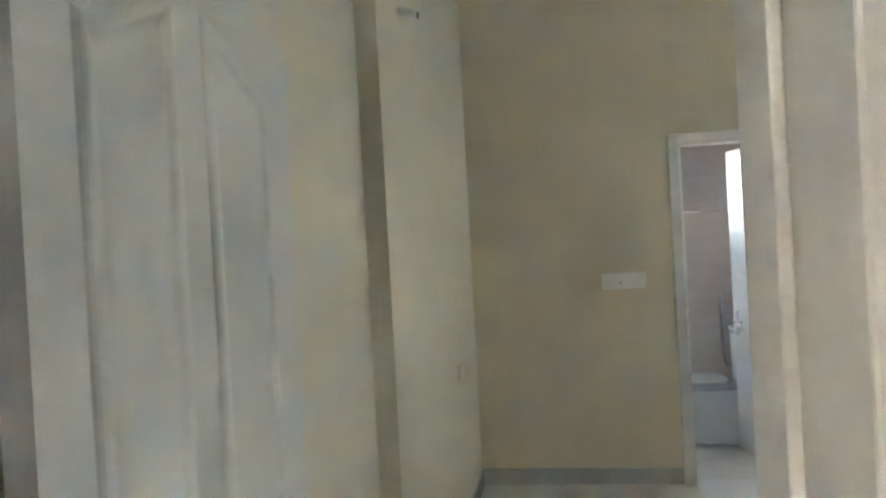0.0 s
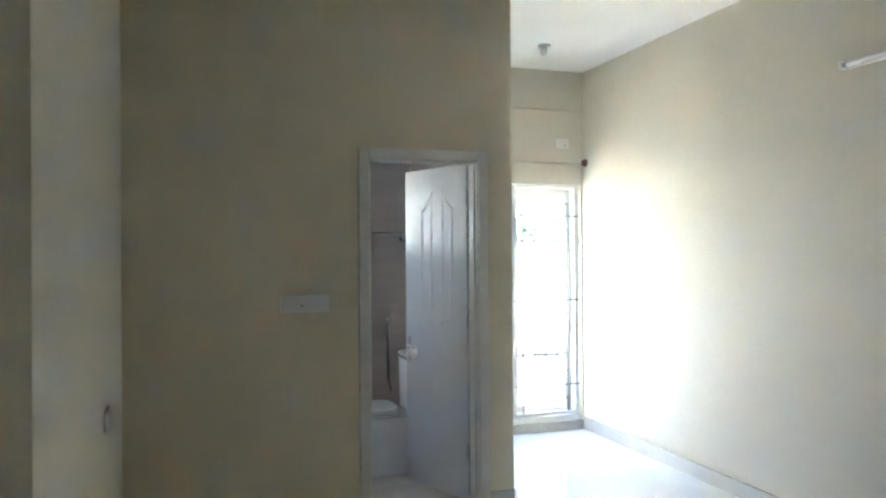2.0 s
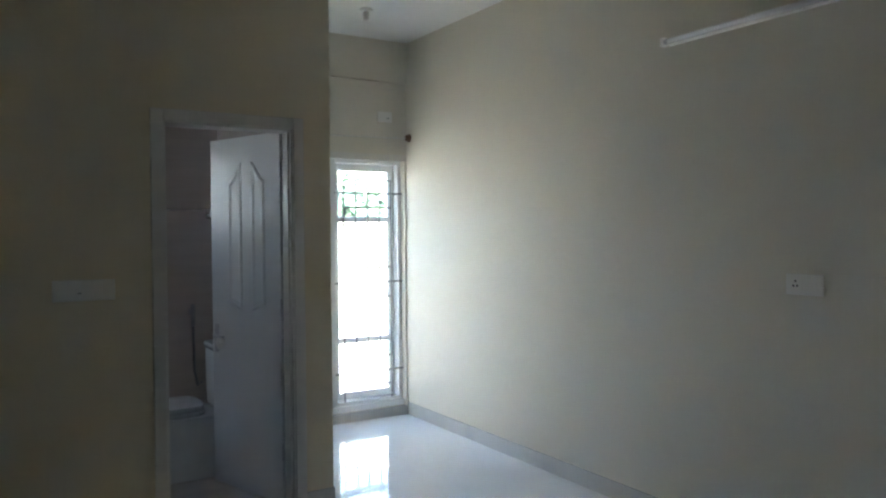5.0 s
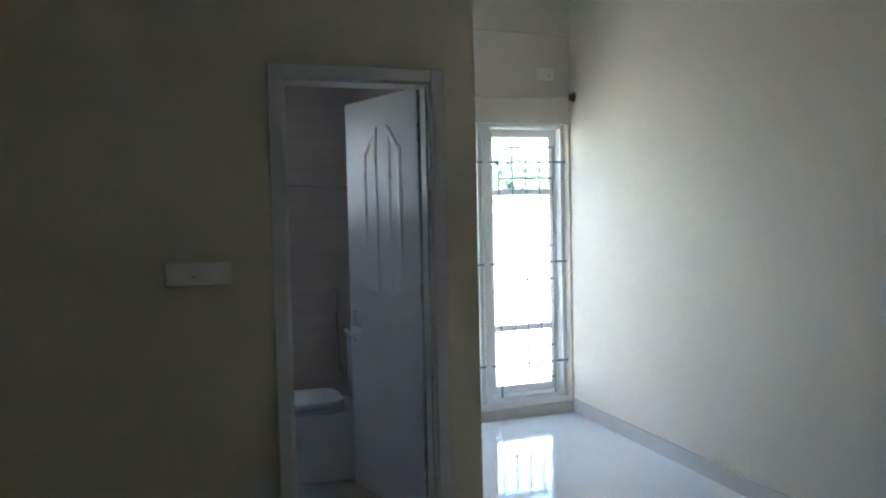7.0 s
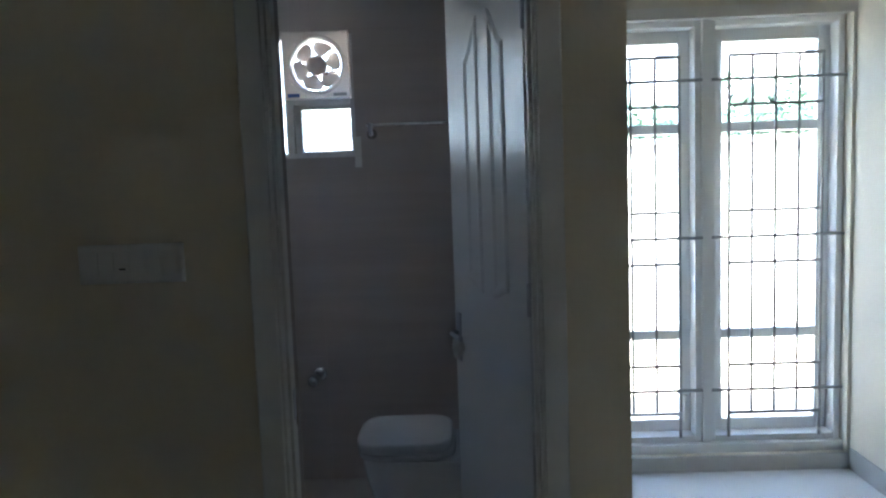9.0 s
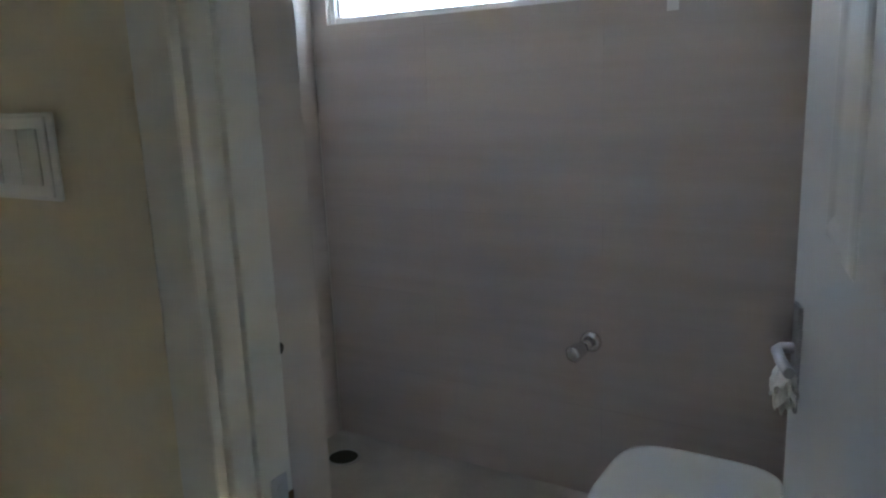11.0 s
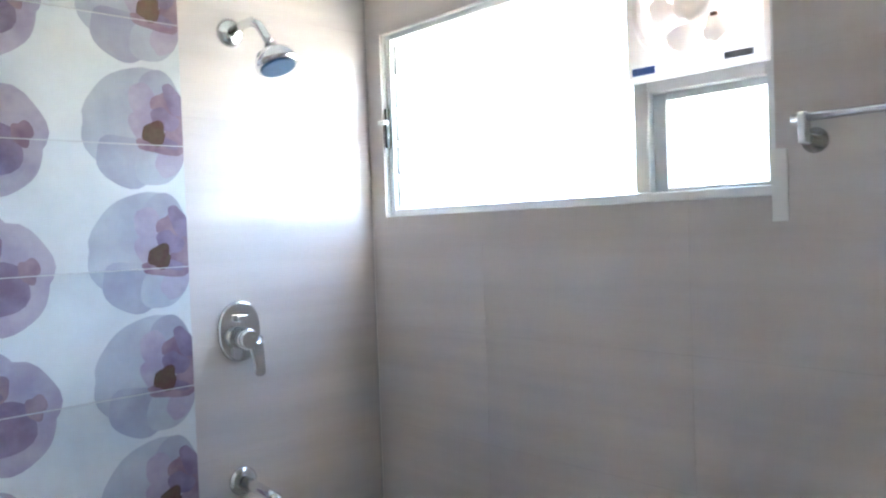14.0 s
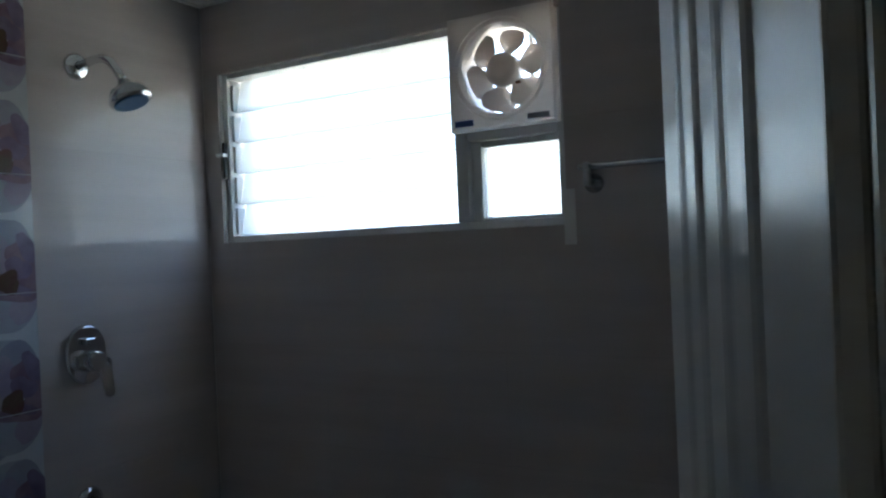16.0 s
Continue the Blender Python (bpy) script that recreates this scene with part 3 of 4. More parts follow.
for p in ((BX0, BX0 + 0.014, FY1, BY), (BX1 - 0.014, BX1, FY1, BY), (BX0 + 0.015, BX1 - 0.015, BY - 0.014, BY), (BX0 + 0.015, BX1 - 0.015, FY1, FY1 + 0.014)):
    box(bm, *p, BH - 0.003, BH + 0.003, 1)
structure("ceiling_bathroom", bm, [CEIL, PLASTIC, GREYP], "white false ceiling with a slim metal grid", "ceiling")

# louvre window, vent fan and small pane
def bath_window():
    w = structure("window_3", rbox(VX0 + 0.0005, VX0 + 0.022, 6.03, 6.17, VZ0 + 0.0005, VZ1 - 0.0005), UPVC, "frosted glass louvre window with a small fixed pane", "window")
    for xa, xb, za, zb in ((VX0 + 0.0225, VX1 - 0.0005, VZ0 + 0.0005, VZ0 + 0.022), (VX0 + 0.0225, VX1 - 0.0005, VZ1 - 0.018, VZ1 - 0.0005), (1.262, 1.3, VZ0 + 0.0225, VZ1 - 0.0185),
                           (1.5615, VX1 - 0.0005, VZ0 + 0.0225, VZ1 - 0.0185), (1.3005, 1.561, 1.77, 1.8)):
        part("window_frame", rbox(xa, xb, 6.03, 6.17, za, zb), UPVC, w)
    for i in range(5):
        z = VZ0 + 0.024 + i * 0.1015
        bm = bmesh.new()
        vs = box(bm, VX0 + 0.034, 1.26, -0.003, 0.003, 0, 0.118)
        bmesh.ops.rotate(bm, verts=vs, cent=(0, 0, 0), matrix=Matrix.Rotation(radians(-14), 3, "X"))
        bmesh.ops.translate(bm, verts=vs, vec=(0, 6.06, z))
        s = part("louvre", bm, FROST, w, "frosted glass slat")
        s.visible_shadow = False
        for xa, xb in ((VX0 + 0.0225, VX0 + 0.033), ):
            part("clip", rbox(xa, xb, 6.045, 6.1, z + 0.004, z + 0.09), UPVC, w)
    part("louvre_lever", rbox(VX0 + 0.006, VX0 + 0.014, 6.012, 6.0295, 1.74, 1.86), DARKM, w, "dark louvre lever")
    part("lever_knob", rbox(VX0 - 0.002, VX0 + 0.03, 5.99, 6.0115, 1.81, 1.822), PLASTIC, w)
    for xa, xb, za, zb in ((1.3005, 1.332, 1.553, 1.7695), (1.3325, 1.5605, 1.553, 1.562), (1.3325, 1.5605, 1.752, 1.7695)):
        part("sash", rbox(xa, xb, 6.05, 6.1, za, zb), UPVC, w)
    g = part("pane", rbox(1.332, 1.561, 6.07, 6.075, 1.562, 1.752, 0.0005, 1), FROST, w, "frosted pane")
    g.visible_shadow = False


bath_window()


def vent_fan():
    f = thing("exhaust_fan", "ivory plastic exhaust fan with six blades at rest", "fan", (1.42, 6.03, 1.947))
    R, n = 0.115, 48
    bm = bmesh.new()
    for y0, y1 in ((-0.035, 0.0445),):
        sq = []
        for i in range(n):
            a1 = math.tau * i / n
            c, s = math.cos(a1), math.sin(a1)
            k = 0.152 / max(abs(c), abs(s))
            sq.append((c * k, s * k))
        loops = [[(x, y1, z) for x, z in sq], [(x, y0 + 0.008, z) for x, z in sq], [(x * 0.97, y0, z * 0.97) for x, z in sq]]
        for r, yy in ((R + 0.02, y0), (R + 0.014, y0 - 0.006), (R + 0.004, y0 - 0.004), (R, y0 + 0.01), (R - 0.004, 0.06)):
            loops.append([(math.cos(math.tau * i / n) * r, yy, math.sin(math.tau * i / n) * r) for i in range(n)])
        loft(bm, loops, False, False, False)
    part("housing", bm, FANP, f)
    part("hub", lathe(bmesh.new(), [(-0.02, 0.045), (0.018, 0.045), (0.028, 0.038), (0.032, 0.02)], (0, 0, 0), (0, -1, 0), 32), FANP, f)
    for k in range(6):
        bm = bmesh.new()
        rows = []
        for j in range(9):
            t = j / 8
            r = 0.043 + t * 0.066
            half = 0.14 + 0.38 * math.sin(min(1, t * 1.15 + 0.12) * math.pi * 0.62)
            if t > 0.8:
                half *= 1 - (t - 0.8) * 1.6
            tw = radians(32 - 14 * t)
            row = []
            for s in (-1, -0.5, 0, 0.5, 1):
                a1 = math.tau * k / 6 + 0.25 + half * s
                row.append((math.cos(a1) * r, 0.004 + math.sin(tw) * half * s * r, math.sin(a1) * r))
            rows.append(row)
        for off in (0.0, 0.0022):
            vs = [[bm.verts.new((x, y + off, z)) for x, y, z in row] for row in rows]
            for a2, b2 in zip(vs, vs[1:]):
                for i in range(4):
                    bm.faces.new((a2[i], a2[i + 1], b2[i + 1], b2[i])).smooth = True
        part("blade", bm, FANP, f)
    for dx in (-0.06, 0.06):
        part("guard_bar", rbox(dx - 0.006, dx + 0.006, 0.045, 0.05, -0.112, 0.112, 0.001, 1), FANP, f)
    part("label_strip", rbox(-0.135, -0.08, -0.0362, -0.0352, -0.141, -0.125, 0.0003, 1), BLUEL, f, "small blue label")
    part("label_strip", rbox(0.075, 0.135, -0.0362, -0.0352, -0.141, -0.127, 0.0003, 1), GREYP, f, "small grey label")
    part("screw_tag", rbox(0.035, 0.05, -0.012, -0.008, -0.042, -0.034, 0.001, 1), BROWNW, f)


vent_fan()

tag = thing("paper_strip", "narrow strip of white paper stuck to the tiles", "paper", (1.592, BY, 1.55))
bm = rbox(-0.016, 0.016, -0.0012, -0.0003, -0.07, 0.07, 0.0004, 1)
part("strip", bm, PLASTIC, tag)

rail = thing("towel_rail", "slim chrome towel rail on the bathroom wall", "towel rail", (1.66, BY, 1.64))
part("rod", cyl(bmesh.new(), (-0.02, -0.06, 0.026), (0.6, -0.06, 0.026), 0.008), CHROME, rail)
for x in (0.0, 0.57):
    part("mount", lathe(bmesh.new(), [(0.0005, 0.024), (0.008, 0.024), (0.012, 0.012), (0.045, 0.011)], (x, 0, -0.012), (0, -1, 0)), CHROME, rail)
    part("clamp", rbox(x - 0.008, x + 0.008, -0.07, -0.0455, -0.02, 0.036, 0.004), STEEL, rail)

sh = thing("shower", "chrome shower arm with a blue faced head", "shower", (BX0, 5.543, 2.033))
part("flange", lathe(bmesh.new(), [(0.0005, 0.033), (0.006, 0.033), (0.016, 0.024), (0.018, 0.012)], (0, 0, 0), (1, 0, 0)), CHROME, sh)
part("arm", tube(bmesh.new(), [(0.0185, 0, 0), (0.06, 0.004, 0.008), (0.09, 0.008, 0.009), (0.115, 0.012, -0.004), (0.133, 0.016, -0.03), (0.144, 0.02, -0.05)], 0.0105), CHROME, sh)
ax = Vector((0.35, 0.1, -0.93))
hd = part("head", lathe(bmesh.new(), [(0, 0.013), (0.014, 0.018), (0.026, 0.04), (0.046, 0.049), (0.056, 0.048), (0.058, 0.041)], (0.144, 0.02, -0.05), ax, 32), CHROME, sh)
sh.scale = (1.15, 1.15, 1.15)
part("spray_face", lathe(bmesh.new(), [(0.0585, 0.04), (0.062, 0.038)], (0.144, 0.02, -0.05), ax, 32), BLUE, hd, "blue spray plate")

mx = thing("shower_mixer", "chrome single lever shower mixer on oval plate", "mixer tap", (BX0, 5.533, 1.232))
bm = bmesh.new()
loft(bm, [[(h, math.cos(math.tau * i / 40) * r, math.copysign(abs(math.sin(math.tau * i / 40)) ** 0.8, math.sin(math.tau * i / 40)) * r * 1.32) for i in range(40)] for h, r in ((0.0005, 0.062), (0.006, 0.062), (0.01, 0.058))])
part("plate", bm, CHROME, mx)
part("diverter", rbox(0.0105, 0.028, -0.016, 0.016, 0.028, 0.046, 0.003), CHROME, mx)
part("body", lathe(bmesh.new(), [(0.0105, 0.03), (0.05, 0.029), (0.062, 0.024)], (0, 0, -0.018), (1, 0, 0)), CHROME, mx)
bm = bmesh.new()
loft(bm, [[(0.055 + 0.02 * t, 0.018 + math.cos(math.tau * i / 16) * (0.024 - 0.008 * t), -0.02 - 0.085 * t + math.sin(math.tau * i / 16) * 0.012) for i in range(16)] for t in (0, 0.3, 0.65, 1)])
part("lever", bm, CHROME, mx)

tp = thing("bath_spout", "chrome wall spout above the bathroom floor", "tap", (BX0, 5.525, 0.826))
part("flange", lathe(bmesh.new(), [(0.0005, 0.04), (0.006, 0.04), (0.014, 0.03), (0.016, 0.02)], (0, 0, 0), (1, 0, 0)), CHROME, tp)
part("spout", tube(bmesh.new(), [(0.0165, 0, 0), (0.06, 0.004, -0.004), (0.11, 0.012, -0.014), (0.14, 0.018, -0.022), (0.15, 0.02, -0.032), (0.152, 0.02, -0.052)], 0.0155), CHROME, tp)

av = thing("angle_valve", "chrome angle valve in clear plastic wrap", "valve", (1.365, BY, 0.518))
part("flange", lathe(bmesh.new(), [(0.0005, 0.034), (0.004, 0.034), (0.014, 0.022)], (0, 0, 0), (0, -1, 0)), CHROME, av)
part("body", cyl(bmesh.new(), (0, -0.0145, 0), (0, -0.06, 0), 0.015), CHROME, av)
part("spindle", cyl(bmesh.new(), (-0.012, -0.04, -0.002), (-0.03, -0.06, -0.004), 0.012), CHROME, av)
wrapknob = bmesh.new()
lathe(wrapknob, [(0, 0.014), (0.004, 0.022), (0.02, 0.024), (0.034, 0.023), (0.04, 0.026), (0.052, 0.024), (0.056, 0.01)], (-0.004, -0.0605, -0.002), (-0.3, -0.9, -0.2))
for v in wrapknob.verts:
    v.co += Vector((1, 0.3, 1)) * noise.noise(v.co * 90) * 0.003
part("knob", wrapknob, CHROME, av)

hs = thing("hand_spray", "steel hand spray hanging from wall bracket with hose", "hand spray", (2.1, BY, 0.95))
part("bracket", rbox(-0.02, 0.02, -0.03, -0.0005, -0.02, 0.02), STEEL, hs)
part("spray_handle", tube(bmesh.new(), [(0, -0.04, -0.1), (0, -0.045, -0.02), (0, -0.055, 0.03), (-0.01, -0.075, 0.05)], 0.013), STEEL, hs)
part("hose", tube(bmesh.new(), [(0, -0.04, -0.1), (0.005, -0.035, -0.25), (0.01, -0.03, -0.42), (0.03, -0.03, -0.52), (0.06, -0.02, -0.5)], 0.009), GREYP, hs)

dr = thing("floor_drain", "round steel floor drain in the bathroom floor", "drain", (0.488, 5.833, 0.0))
part("rim", lathe(bmesh.new(), [(0.0005, 0.064), (0.003, 0.062), (0.0035, 0.052)], (0, 0, 0), (0, 0, 1), 32), STEEL, dr)
part("grate", lathe(bmesh.new(), [(0.0037, 0.052), (0.0042, 0.05)], (0, 0, 0), (0, 0, 1), 32), DARKM, dr)
for k in range(8):
    c, s = math.cos(k * math.pi / 4) * 0.028, math.sin(k * math.pi / 4) * 0.028
    part("slot", cyl(bmesh.new(), (c, s, 0.0043), (c, s, 0.0047), 0.006, n=10), BLACK, dr)
pl = thing("wall_plug", "small dark plug hole low in the tiles", "plug", (BX0, 5.85, 0.225))
part("plug", cyl(bmesh.new(), (0.0002, 0, 0), (0.002, 0, 0), 0.007, n=12), BLACK, pl)


def sup(cx, cy, rx, ry, z, p=3.0, n=48, flat=None):
    """Rounded rectangle outline; flat cuts it off at that y."""
    out = []
    for i in range(n):
        a1 = math.tau * i / n
        c, s = math.cos(a1), math.sin(a1)
        x, y = cx + rx * math.copysign(abs(c) ** (2 / p), c), cy + ry * math.copysign(abs(s) ** (2 / p), s)
        out.append((x, max(y, flat) if flat is not None else y, z))
    return out


def wash_basin():
    b = thing("wash_basin", "white ceramic wall hung wash basin", "basin", (0.975, FY1, 0.818))
    f = 0.001
    L = [sup(0, 0.16, 0.21, 0.17, -0.165, 3, flat=f), sup(0, 0.175, 0.272, 0.215, -0.16, 3.2, flat=f), sup(0, 0.185, 0.294, 0.232, -0.14, 3.3, flat=f), sup(0, 0.19, 0.314, 0.246, -0.03, 3.4, flat=f),
         sup(0, 0.19, 0.318, 0.25, -0.006, 3.4, flat=f), sup(0, 0.19, 0.314, 0.247, 0.002, 3.4, flat=f), sup(0, 0.19, 0.302, 0.238, 0.004, 3.4, flat=f),
         sup(0, 0.215, 0.285, 0.2, 0.0, 3.2), sup(0, 0.215, 0.276, 0.192, -0.008, 3.2), sup(0, 0.212, 0.25, 0.17, -0.06, 3), sup(0, 0.21, 0.2, 0.13, -0.115, 2.6), sup(0, 0.205, 0.1, 0.07, -0.135, 2.2), sup(0, 0.2, 0.03, 0.03, -0.139, 2)]
    part("bowl", loft(bmesh.new(), L), CERAMIC, b)
    part("waste", lathe(bmesh.new(), [(0, 0.026), (0.003, 0.025), (0.004, 0.015)], (0, 0.2, -0.1385), (0, 0, 1)), CHROME, b)
    for x0, x1 in ((-0.2, -0.06), (0.06, 0.2)):
        part("bracket", rbox(x0, x1, 0.01, 0.36, -0.178, -0.1655, 0.002, 1), GREYP, b, "grey bracket under the bowl")
    tr = part("waste_pipe", cyl(bmesh.new(), (0, 0.2, -0.166), (0, 0.2, -0.43), 0.019), CHROME, b)
    part("collar", lathe(bmesh.new(), [(0, 0.022), (0.008, 0.03), (0.03, 0.03), (0.036, 0.024)], (0, 0.2, -0.455), (0, 0, 1)), CHROME, tr)
    part("bottle_trap", lathe(bmesh.new(), [(0, 0.022), (0.006, 0.034), (0.095, 0.034), (0.1, 0.024)], (0, 0.2, -0.556), (0, 0, 1)), CHROME, tr)
    part("outlet_pipe", tube(bmesh.new(), [(0, 0.17, -0.5), (0, 0.06, -0.5), (0, 0.002, -0.5)], 0.016), CHROME, tr)


wash_basin()


def toilet():
    """Faces -x; its cistern stands towards the side wall."""
    w = thing("toilet", "white close coupled toilet with its lid closed", "toilet", (1.975, 5.372, 0))

    def oval(x0, x1, hw, z, p=3.6):
        return [(x, y, z) for x, y, z in sup((x0 + x1) / 2, 0, (x1 - x0) / 2, hw, z, p)]
    part("pan", loft(bmesh.new(), [oval(-0.285, 0.28, 0.145, 0.0), oval(-0.285, 0.28, 0.145, 0.012), oval(-0.27, 0.28, 0.135, 0.02), oval(-0.275, 0.28, 0.137, 0.19), oval(-0.3, 0.28, 0.155, 0.235), oval(-0.318, 0.28, 0.166, 0.3), oval(-0.33, 0.28, 0.174, 0.38), oval(-0.328, 0.28, 0.172, 0.39)]), CERAMIC, w)
    part("seat", loft(bmesh.new(), [oval(-0.31, 0.03, 0.155, 0.3905, 4), oval(-0.31, 0.03, 0.155, 0.396, 4), oval(-0.336, 0.03, 0.178, 0.3965, 4), oval(-0.339, 0.03, 0.181, 0.4, 4), oval(-0.339, 0.03, 0.181, 0.412, 4), oval(-0.334, 0.03, 0.176, 0.4155, 4), oval(-0.31, 0.03, 0.155, 0.416, 4), oval(-0.31, 0.03, 0.155, 0.4205, 4)]), SEATW, w)
    part("lid", loft(bmesh.new(), [oval(-0.338, 0.02, 0.178, 0.4215, 4), oval(-0.342, 0.02, 0.182, 0.4245, 4), oval(-0.342, 0.02, 0.182, 0.45, 4), oval(-0.339, 0.02, 0.179, 0.4545, 4), oval(-0.328, 0.02, 0.17, 0.457, 4), oval(-0.315, 0.01, 0.158, 0.4577, 4), oval(-0.2, -0.05, 0.06, 0.459, 3)]), SEATW, w)
    part("cistern", loft(bmesh.new(), [oval(0.1, 0.3, 0.17, 0.3965, 7), oval(0.095, 0.305, 0.18, 0.42, 7), oval(0.09, 0.31, 0.19, 0.77, 7)]), CERAMIC, w)
    ct = part("cistern_lid", loft(bmesh.new(), [oval(0.082, 0.315, 0.197, 0.7705, 7), oval(0.082, 0.315, 0.197, 0.795, 7), oval(0.09, 0.31, 0.19, 0.805, 7)]), CERAMIC, w)
    part("flush_button", lathe(bmesh.new(), [(0, 0.022), (0.006, 0.02)], (0.17, 0, 0.8052), (0, 0, 1)), CHROME, ct)


toilet()

# ---- outside ----
yard = wall("boundary_wall", YARD, [(-12, 16, 9.6, 9.8, -0.35, 1.62)], "white plastered boundary wall in the sun", "wall")
part("coping", rbox(-12, 16, 9.55, 9.85, 1.621, 1.68, 0.01), TERRA, yard)


def house(name, label, x, y, w, d, h, floors, mat):
    hs0 = thing(name, label, "house", (x, y, -0.35))
    part("house_wall", rbox(-w / 2, w / 2, 0, d, 0, h, 0.02), mat, hs0)
    part("roof", rbox(-w / 2 - 0.3, w / 2 + 0.3, -0.3, d + 0.3, h + 0.005, h + 0.3, 0.03), TERRA, hs0)
    fh = h / floors
    for f in range(floors):
        part("ledge", rbox(-w / 2 - 0.1, w / 2 + 0.1, -0.25, -0.002, f * fh + fh - 0.25, f * fh + fh - 0.12, 0.01), mat, hs0)
        for i in range(3):
            cx = -w / 2 + w * (i + 0.5) / 3
            wd = part("window", rbox(cx - 0.6, cx + 0.6, -0.06, -0.003, f * fh + 0.9, f * fh + 2.2, 0.01), FRAMEW, hs0)
            for k in (-1, 1):
                part("pane", rbox(cx + k * 0.28 - 0.25, cx + k * 0.28 + 0.25, -0.08, -0.061, f * fh + 0.98, f * fh + 2.12, 0.005), DARKG, wd)


house("house", "blue grey two storey house beyond the wall", 5.2, 22, 7, 8, 6.4, 2, HOUSE)
house("house", "pale flat roofed house beyond the wall", 16.5, 27, 9, 8, 6.6, 2, PLASTER)


def tree(label, x, y, h, r, seed):
    rnd = random.Random(seed)
    t = thing("tree", label, "tree", (x, y, -0.35), "trees beyond the wall")
    bm = cyl(bmesh.new(), (0, 0, 0), (0.1, 0, h * 0.55), 0.16, 0.09, 10)
    for k in range(7):
        a1 = k * 2.4
        z = h * (0.4 + 0.03 * k)
        cyl(bm, (0.08, 0, z), (math.cos(a1) * r * 0.7, math.sin(a1) * r * 0.7, z + h * 0.22), 0.05, 0.015, 6)
    part("trunk", bm, BARK, t)
    vs, fs = [], []
    clumps = [(rnd.gauss(0, r * 0.45), rnd.gauss(0, r * 0.45), h * 0.72 + rnd.gauss(0, h * 0.13)) for _ in range(26)]
    for cx, cy, cz in clumps:
        for _ in range(90):
            p = Vector((cx + rnd.gauss(0, r * 0.17), cy + rnd.gauss(0, r * 0.17), cz + rnd.gauss(0, r * 0.14)))
            u = Vector((rnd.uniform(-1, 1), rnd.uniform(-1, 1), rnd.uniform(-0.6, 0.6))).normalized()
            v = u.orthogonal().normalized()
            s = rnd.uniform(0.07, 0.15)
            i = len(vs)
            vs += [p - u * s, p + v * s * 0.4, p + u * s, p - v * s * 0.4]
            fs.append((i, i + 1, i + 2, i + 3))
    me = bpy.data.meshes.new("crown")
    me.from_pydata(vs, [], fs)
    me.materials.append(LEAF)
    new("crown", me).parent = t


tree("leafy green tree behind the boundary wall", 6.4, 15.5, 2.9, 1.7, 1)
tree("leafy green tree behind the boundary wall", 9.8, 16.5, 3.1, 1.9, 2)
tree("leafy green tree behind the boundary wall", 8.1, 15.8, 3.15, 1.5, 4)
tree("small leafy tree behind the boundary wall", 4.2, 18.0, 2.8, 1.5, 3)

# ---- tiles ----
MESHES = {}


def piece(name, w, h, t, mat, parent, m, r=0.0002):
    """One tile, its face in the local xz plane towards -y, corner at the origin; alike tiles share a mesh."""
    key = (name, round(w, 3), round(h, 3), mat.name)
    if key not in MESHES:
        bm = bmesh.new()
        g = 0.0001
        out = [(g, g), (w - g, g), (w - g, h - g), (g, h - g)]
        inn = [(g + r, g + r), (w - g - r, g + r), (w - g - r, h - g - r), (g + r, h - g - r)]
        loft(bm, [[(x, t, z) for x, z in out], [(x, r, z) for x, z in out], [(x, 0, z) for x, z in inn]], False, True, False)
        bmesh.ops.recalc_face_normals(bm, faces=bm.faces[:])
        me = bpy.data.meshes.new(name)
        bm.to_mesh(me)
        bm.free()
        me.materials.append(mat)
        MESHES[key] = me
    ob = new(name, MESHES[key])
    ob.parent = parent
    ob.matrix_world = m
    return ob


def tiled(name, label, bed, to_world, a0, a1, b0, b1, tw, th, mat_of, holes=(), a_start=None, b_start=None, t=0.009, tile="tile"):
    base = structure(name, bed, BGROUT, label, "wall tiles")
    b = b0 if b_start is None else b_start
    while b < b1:
        a = a0 if a_start is None else a_start
        while a < a1:
            r = (max(a, a0), min(a + tw, a1), max(b, b0), min(b + th, b1))
            if r[1] - r[0] > 0.01 and r[3] - r[2] > 0.01:
                for p0, p1, q0, q1 in minus(r, holes):
                    piece(tile, p1 - p0, q1 - q0, t, mat_of(p0, q0), base, to_world(p0, q0))
            a += tw
        b += th
    return base


def bed_box(*p):
    bm = bmesh.new()
    for q in p:
        box(bm, *q)
    return bm


FLY = 5.4  # edge of the flowered panel
# back wall, faces -y
tiled("tiles_back", "beige bathroom wall tiles with faint streaks", bed_box(*[(x0, x1, BY + 0.002, BY + 0.0095, z0, z1) for x0, x1, z0, z1 in minus((BX0, BX1, 0, BH), [(VX0, VX1, VZ0, VZ1)])]),
      lambda a1, b1: pose(a1, BY, b1), BX0, BX1, 0, BH, 0.6, 0.3, lambda a1, b1: BTILE, [(VX0, VX1, VZ0, VZ1)], a_start=0.2)
# left wall, faces +x: local x runs along +y
left = tiled("tiles_left", "beige wall tiles beside a white flowered tile panel", bed_box((LX, BX0 - 0.002, FY1, BY, 0, BH)),
             lambda a1, b1: pose(BX0, a1, b1, 0, 0, 90), FLY, BY, 0, BH, 0.6, 0.3, lambda a1, b1: BTILE)
flower_bed = tiled("tiles_flowered", "white marbled tiles printed with purple flowers", bed_box((LX + 0.001, BX0 - 0.0021, FY1, FLY, 0, BH)),
                   lambda a1, b1: pose(BX0, a1, b1, 0, 0, 90), FY1, FLY, 0, BH, 0.6, 0.307, lambda a1, b1: PTILE if b1 > 0.1 else BTILE, a_start=FLY - 1.2, b_start=-0.119)
